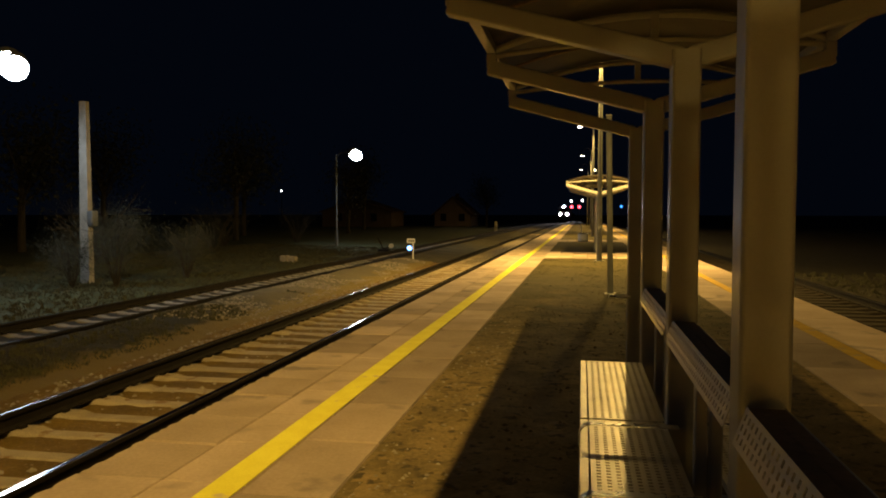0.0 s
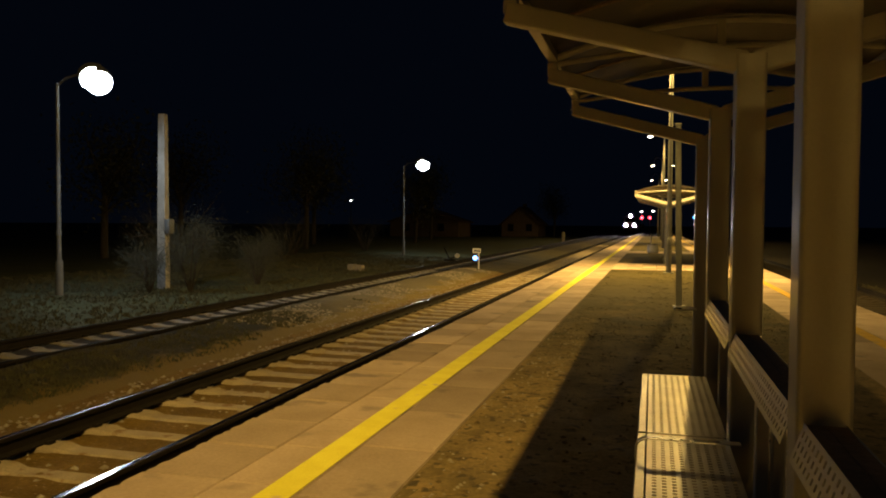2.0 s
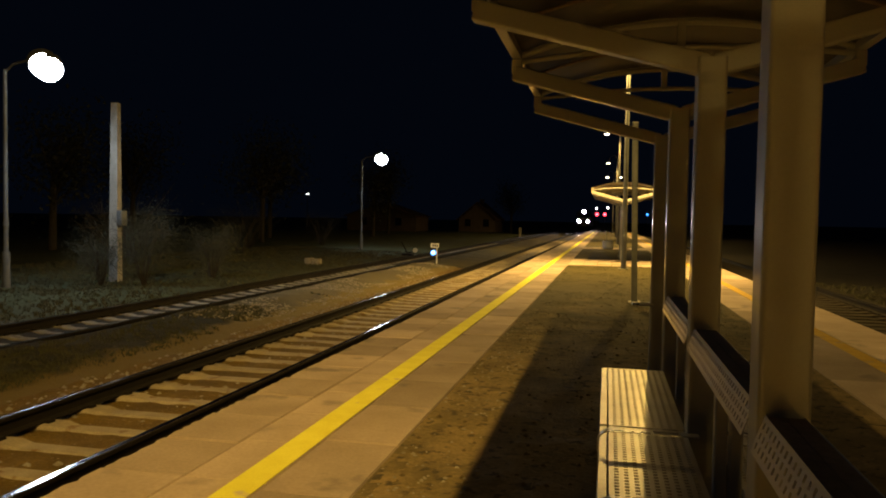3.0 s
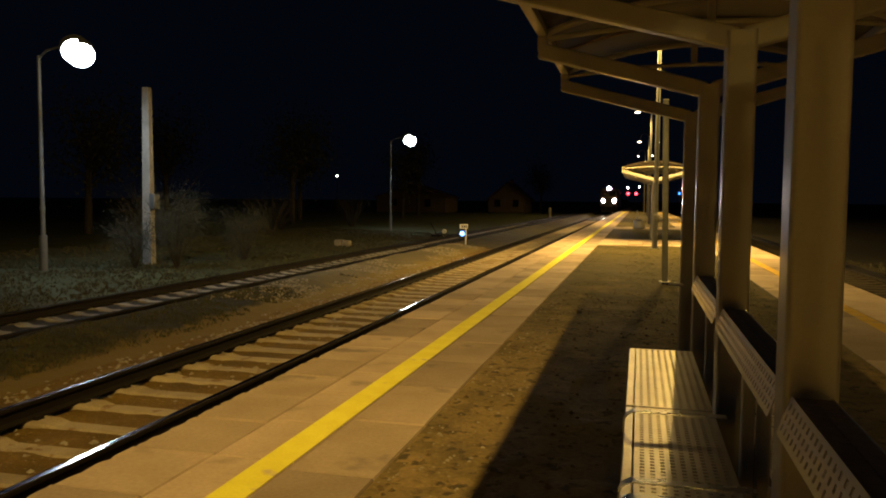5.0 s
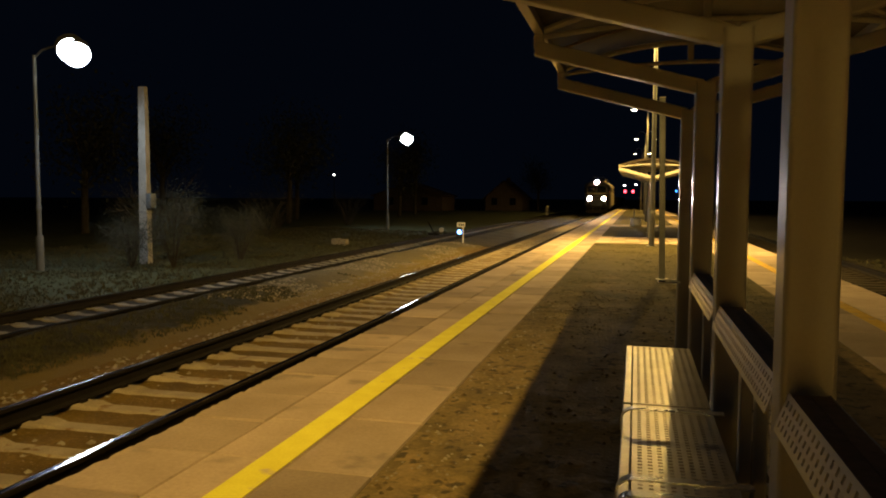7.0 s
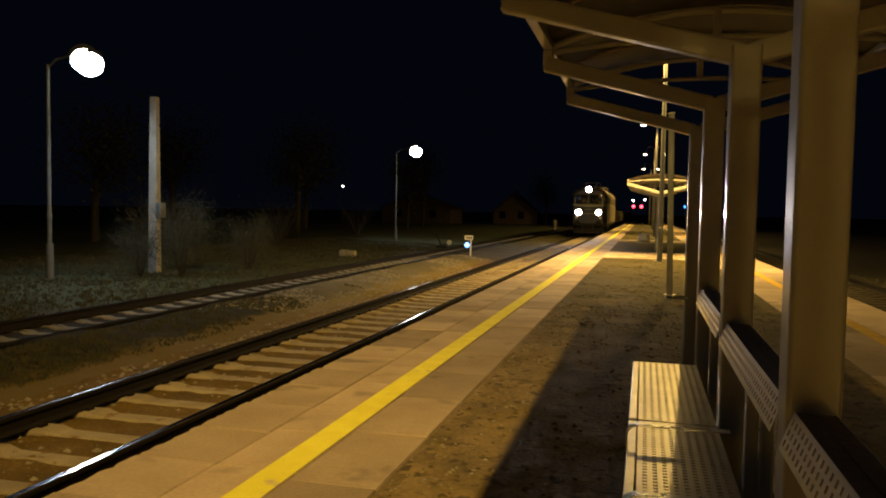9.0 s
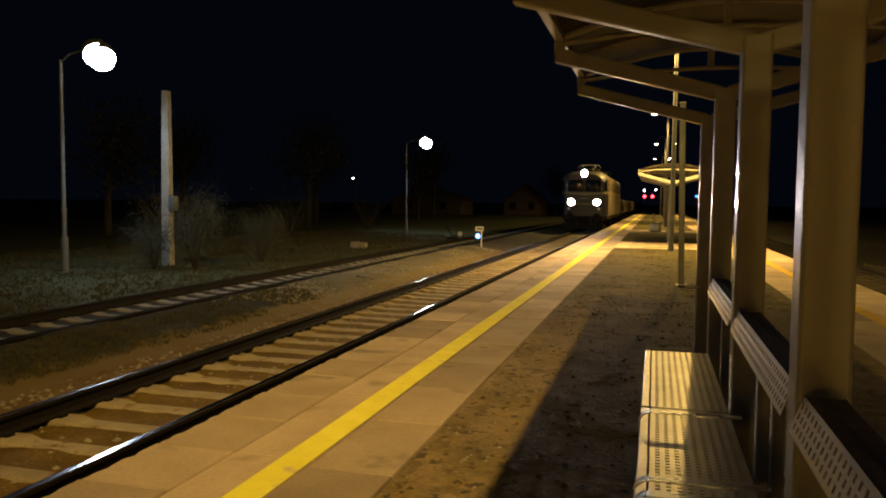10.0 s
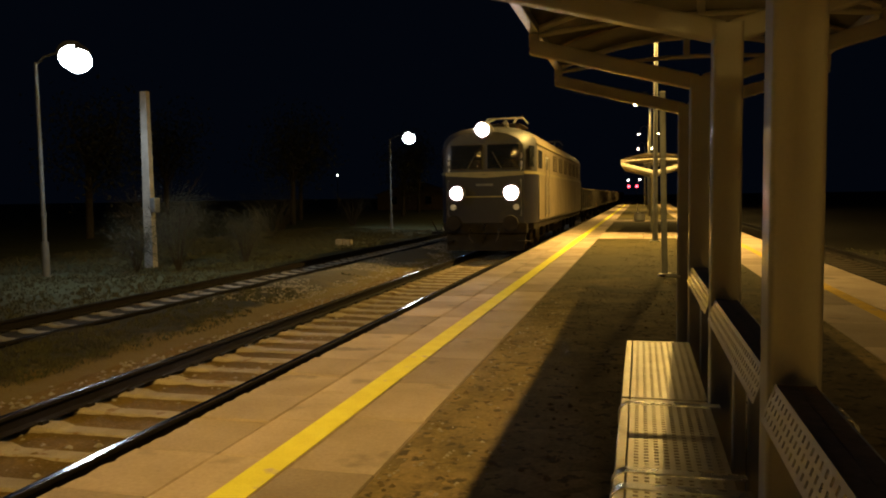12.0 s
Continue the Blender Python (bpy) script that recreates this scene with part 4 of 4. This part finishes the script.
def make_loco():
    lo = thing("locomotive", pose(-4.57, 22.7, RAIL), "boxy dark blue and grey electric locomotive with lit headlamps", "locomotive")
    n = 19.3
    spec = [(0.0, 1.22), (0.10, 1.30), (0.55, 1.46), (0.95, 1.51), (n - 0.95, 1.51), (n - 0.55, 1.46), (n - 0.1, 1.30), (n, 1.22)]
    drop = lambda y: 0.22 * max(0, 1 - min(y, n - y) / 0.95) ** 2
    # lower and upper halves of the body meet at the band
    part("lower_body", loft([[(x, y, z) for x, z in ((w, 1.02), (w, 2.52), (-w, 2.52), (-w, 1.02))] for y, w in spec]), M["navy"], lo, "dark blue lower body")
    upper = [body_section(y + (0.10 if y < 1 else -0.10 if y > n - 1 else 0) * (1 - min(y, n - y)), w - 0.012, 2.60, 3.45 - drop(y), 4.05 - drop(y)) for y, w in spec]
    part("cab_front", loft(upper[:4]), M["cabfront"], lo, "cab front, its shade put into the paint")
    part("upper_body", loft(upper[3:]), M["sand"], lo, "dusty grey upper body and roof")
    part("band", loft([[(x, y, z) for x, z in ((w + 0.012, 2.52), (w + 0.012, 2.60), (-w - 0.012, 2.60), (-w - 0.012, 2.52))] for y, w in spec]), M["band"], lo, "pale yellow band")
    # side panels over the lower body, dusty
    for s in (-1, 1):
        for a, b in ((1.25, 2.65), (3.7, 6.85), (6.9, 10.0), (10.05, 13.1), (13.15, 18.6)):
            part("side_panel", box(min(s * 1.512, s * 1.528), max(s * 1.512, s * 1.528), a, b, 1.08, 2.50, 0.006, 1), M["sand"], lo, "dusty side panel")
        for y in (2.75, 3.6):
            part("handrail", sweep([(s * 1.52, y, 1.2), (s * 1.57, y, 1.25), (s * 1.57, y, 3.1), (s * 1.52, y, 3.15)], 0.018), M["galv"], lo, "pale handrail")
        door = part("door", box(min(s * 1.505, s * 1.53), max(s * 1.505, s * 1.53), 2.85, 3.5, 1.1, 3.25, 0.01, 1), M["sand"], lo, "cab door")
        part("door_window", box(min(s * 1.531, s * 1.537), max(s * 1.531, s * 1.537), 2.95, 3.4, 2.72, 3.15), M["glass"], door, "", False)
        part("cab_window", box(min(s * 1.49, s * 1.515), max(s * 1.49, s * 1.515), 1.15, 2.1, 2.72, 3.30, 0.01, 1), M["glass"], lo, "dark side window")
        for k in range(6):
            y = 5.4 + 2.1 * k
            g = part("louvre", box(min(s * 1.495, s * 1.513), max(s * 1.495, s * 1.513), y, y + 1.3, 2.75, 3.3, 0.01, 1), M["under"], lo, "dark side grille")
            for q in range(6):
                part("slat", box(min(s * 1.513, s * 1.522), max(s * 1.513, s * 1.522), y + 0.04, y + 1.26, 2.79 + 0.085 * q, 2.83 + 0.085 * q), M["sand"], g, "", False)
        part("gutter", beam((s * 1.50, 0.9, 3.47), (s * 1.50, n - 0.9, 3.47), 0.05, 0.05, 0.01), M["band"], lo, "bright roof gutter")
        part("frame_beam", box(min(s * 1.30, s * 1.45), max(s * 1.30, s * 1.45), 0.5, n - 0.5, 0.82, 1.02, 0.01, 1), M["under"], lo)
        # front windows, corner windows, wipers, lamps
        rim = part("windscreen_frame", box(min(s * 0.05, s * 1.10), max(s * 0.05, s * 1.10), 0.045, 0.12, 2.66, 3.46, 0.05, 3), M["black"], lo, "dark rubber window frame")
        part("windscreen", box(min(s * 0.09, s * 1.06), max(s * 0.09, s * 1.06), 0.034, 0.06, 2.70, 3.42, 0.02, 2), M["glass"], rim, "dark windscreen")
        part("wiper", rod((s * 0.55, 0.02, 2.66), (s * 0.25, 0.02, 3.2), 0.012), M["black"], rim)
        cw = box(-0.17, 0.17, -0.02, 0.02, 2.72, 3.38, 0.02, 2, None, pose(s * 1.405, 0.36, 0, 0, 0, s * 71))
        part("corner_window", cw, M["glass"], lo, "narrow dark corner window")
        hl = part("headlamp", housing(s * 0.83, -0.20, 0.03, 1.95), M["black"], lo, "round headlamp housing")
        part("lens", disc(0.19, 0.02, pose(s * 0.83, -0.05, 1.95, 90)), M["head"], hl, "glowing headlamp lens")
        part("baffle", baffle(bmesh.new(), s * 0.83, -0.063, 1.95), M["black"], hl, "added thin black plates that narrow the lens's beam", False)
        part("marker_lamp", disc(0.09, 0.08, pose(s * 0.98, -0.03, 1.52, 90)), M["white"], lo, "unlit marker lamp")
        part("grab_rail", sweep([(s * 1.12, 0.0, 1.25), (s * 1.14, -0.07, 1.3), (s * 1.14, -0.07, 2.3), (s * 1.12, 0, 2.35)], 0.016), M["galv"], lo)
        bu = part("buffer", rod((s * 0.875, 0.0, 1.05), (s * 0.875, -0.42, 1.05), 0.11), M["under"], lo, "side buffer")
        part("buffer_plate", disc(0.24, 0.05, pose(s * 0.875, -0.44, 1.05, 90)), M["under"], bu)
        part("step", box(min(s * 1.0, s * 1.4), max(s * 1.0, s * 1.4), -0.05, 0.25, 0.45, 0.49, 0.006, 1), M["under"], lo)
    th = part("headlamp", housing(0, -0.27, 0.25, 3.86), M["black"], lo, "round top headlamp housing")
    part("lens", disc(0.19, 0.02, pose(0, -0.12, 3.86, 90)), M["head"], th, "glowing headlamp lens")
    part("baffle", baffle(bmesh.new(), 0, -0.133, 3.86), M["black"], th, "added thin black plates that narrow the lens's beam", False)
    part("buffer_beam", box(-1.3, 1.3, -0.02, 0.3, 0.72, 1.04, 0.02, 1), M["under"], lo, "dark buffer beam")
    part("plough", loft([[(-1.2, y, 0.18), (1.2, y, 0.18), (1.25, y + 0.1, 0.72), (-1.25, y + 0.1, 0.72)] for y in (0.05, 0.12)]), M["under"], lo, "track plough")
    hook = part("coupling", rod((0, 0, 0.98), (0, -0.3, 0.95), 0.05), M["under"], lo)
    part("link", sweep([(0, -0.28, 0.95), (0.05, -0.3, 0.7), (0, -0.28, 0.5), (-0.05, -0.3, 0.7)], 0.022), M["under"], hook)
    for x in (-0.45, 0.45):
        part("air_hose", sweep([(x, 0, 0.85), (x, -0.14, 0.8), (x, -0.16, 0.6), (x * 0.8, -0.1, 0.45)], 0.026), M["black"], lo)
        # Added chrome bar that stands in for the vertical highlight on the cab corner.
        part("corner_pillar", sweep([(math.copysign(1, x) * 1.13, 0.10, 2.62), (math.copysign(1, x) * 1.14, 0.09, 2.9), (math.copysign(1, x) * 1.13, 0.13, 3.2), (math.copysign(1, x) * 1.08, 0.20, 3.42)], 0.028), M["chrome"], lo, "added bar for the highlight at the windscreen corner")
    dip = [(-1.2 + 0.2 * k, 2.525 - 0.075 * (1 - abs(-1.2 + 0.2 * k) / 1.2)) for k in range(13)]
    part("band_front", loft([[(x, -0.014, z - 0.035), (x, -0.014, z + 0.06), (x, -0.004, z + 0.06), (x, -0.004, z - 0.035)] for x, z in dip]), M["band"], lo, "pale band dipping on the nose", False)
    part("nose_strip", box(-0.62, 0.62, -0.016, -0.003, 1.82, 1.86, 0.004, 1), M["band"], lo, "thin pale strip between the headlamps")
    # a plain emblem as a bar, light on the nose
    part("emblem", box(-0.26, 0.26, -0.012, 0.0, 2.17, 2.24, 0.01, 1), M["galv"], lo, "small pale emblem on the nose")
    # roof gear
    for y in (3.4, n - 3.4):
        pa = part("pantograph", box(-0.75, 0.75, y - 0.9, y + 0.9, 4.22, 4.27, 0.01, 1), M["under"], lo, "folded pantograph with bowed head")
        for sx in (-0.6, 0.6):
            for sy in (-0.75, 0.75):
                part("insulator", rod((sx, y + sy, 3.85), (sx, y + sy, 4.24), 0.07, 0.05), M["tiles"], pa)
        for sx in (-0.5, 0.5):
            part("pan_arm", rod((sx, y - 0.8, 4.3), (sx * 0.8, y + 0.5, 4.55), 0.03), M["galv"], pa)
        part("pan_head", sweep([(-0.80, y + 0.5, 4.38), (-0.62, y + 0.5, 4.58), (0.62, y + 0.5, 4.58), (0.80, y + 0.5, 4.38)], 0.035), M["galv"], pa)
    for y in (7.2, 10.0, 12.8):
        part("roof_box", box(-0.7, 0.7, y - 0.9, y + 0.9, 3.95, 4.2, 0.06, 2), M["sand"], lo, "roof equipment box")
    for y in (1.7, 5.3):
        part("horn", rod((0.45, y, 4.0), (0.45, y - 0.4, 4.2), 0.05, 0.08), M["galv"], lo)
    for y0 in (4.6, n - 4.6):
        for s in (-1, 1):
            part("bogie_frame", box(min(s * 0.98, s * 1.12), max(s * 0.98, s * 1.12), y0 - 2.7, y0 + 2.7, 0.42, 0.76, 0.04, 2), M["under"], lo, "dark bogie frame")
            for dy in (-1.8, 0, 1.8):
                part("axle_box", box(min(s * 1.0, s * 1.22), max(s * 1.0, s * 1.22), y0 + dy - 0.2, y0 + dy + 0.2, 0.42, 0.82, 0.04, 2), M["under"], lo)
        for dy in (-1.8, 0, 1.8):
            wheelset(lo, y0 + dy)
    part("tank", box(-1.2, 1.2, 8.2, 11.8, 0.4, 0.95, 0.05, 2), M["under"], lo, "equipment box under the floor")
    return lo


def make_wagon():
    wa = thing("freight_wagon", pose(-4.57, 45, RAIL), "low open brown freight wagon", "wagon", "wagons of the train")
    n = 13.2
    part("floor", box(-1.4, 1.4, 0.3, n, 1.12, 1.28, 0.01, 1), M["wagon"], wa, "wagon floor")
    for s in (-1, 1):
        part("side", box(min(s * 1.36, s * 1.40), max(s * 1.36, s * 1.40), 0.3, n, 1.28, 2.15, 0.006, 1), M["wagon"], wa, "steel side wall")
        part("sill", box(min(s * 1.32, s * 1.42), max(s * 1.32, s * 1.42), 0.2, n + 0.1, 0.95, 1.12, 0.01, 1), M["wagon"], wa)
        part("top_rail", box(min(s * 1.34, s * 1.44), max(s * 1.34, s * 1.44), 0.25, n + 0.05, 2.15, 2.24, 0.01, 1), M["wagon"], wa)
        for k in range(9):
            y = 0.45 + 1.57 * k
            part("stanchion", box(min(s * 1.402, s * 1.47), max(s * 1.402, s * 1.47), y - 0.05, y + 0.05, 1.0, 2.2, 0.008, 1), M["wagon"], wa)
        for y in (0.2, n + 0.1):
            d = -1 if y < 1 else 1
            b = part("buffer", rod((s * 0.875, y, 1.05), (s * 0.875, y + d * 0.35, 1.05), 0.09), M["under"], wa)
            part("buffer_plate", disc(0.22, 0.04, pose(s * 0.875, y + d * 0.36, 1.05, 90)), M["under"], b)
    for y in (0.3, n - 0.05):
        part("end_wall", box(-1.36, 1.36, y, y + 0.05, 1.28, 2.15, 0.006, 1), M["wagon"], wa)
        part("head_stock", box(-1.3, 1.3, y - 0.1, y + 0.12, 0.85, 1.12, 0.01, 1), M["under"], wa)
    for y0 in (2.3, n - 2.0):
        for s in (-1, 1):
            part("bogie_frame", box(min(s * 0.95, s * 1.05), max(s * 0.95, s * 1.05), y0 - 1.2, y0 + 1.2, 0.38, 0.62, 0.03, 2), M["under"], wa)
        for dy in (-0.9, 0.9):
            wheelset(wa, y0 + dy, 0.46)
    return wa


loco = make_loco()
wagon = make_wagon()
wagons = [wagon] + [copy_thing(wagon, pose(-4.57, 60 + 14 * k, RAIL)) for k in range(7)]

# ---- everything that moves ----
SPEED, REACH = 14.02, 22.74     # metres a second; where the headlamps are at 12 s


def motions():
    times = [0.5 * k for k in range(25)]
    front = lambda t: REACH + 0.14 + SPEED * (12.0 - t)
    turn = [k / FPS for k in range(12 * FPS + 1)]
    for i, car in enumerate([loco] + wagons):
        lag = 0.0 if i == 0 else 20.05 + 14.25 * (i - 1)
        walk(car, [(t, pose(-4.57, front(t) + lag, RAIL)) for t in times])
        for w in car.children:
            if "radius" in w.keys():
                r, y = w["radius"], w["along"]
                step = math.degrees(SPEED / r)
                walk(w, [(t, Matrix.Translation((0, y, r)) @ Matrix.Rotation(radians((step * t) % 360), 4, "X")) for t in turn])


motions()
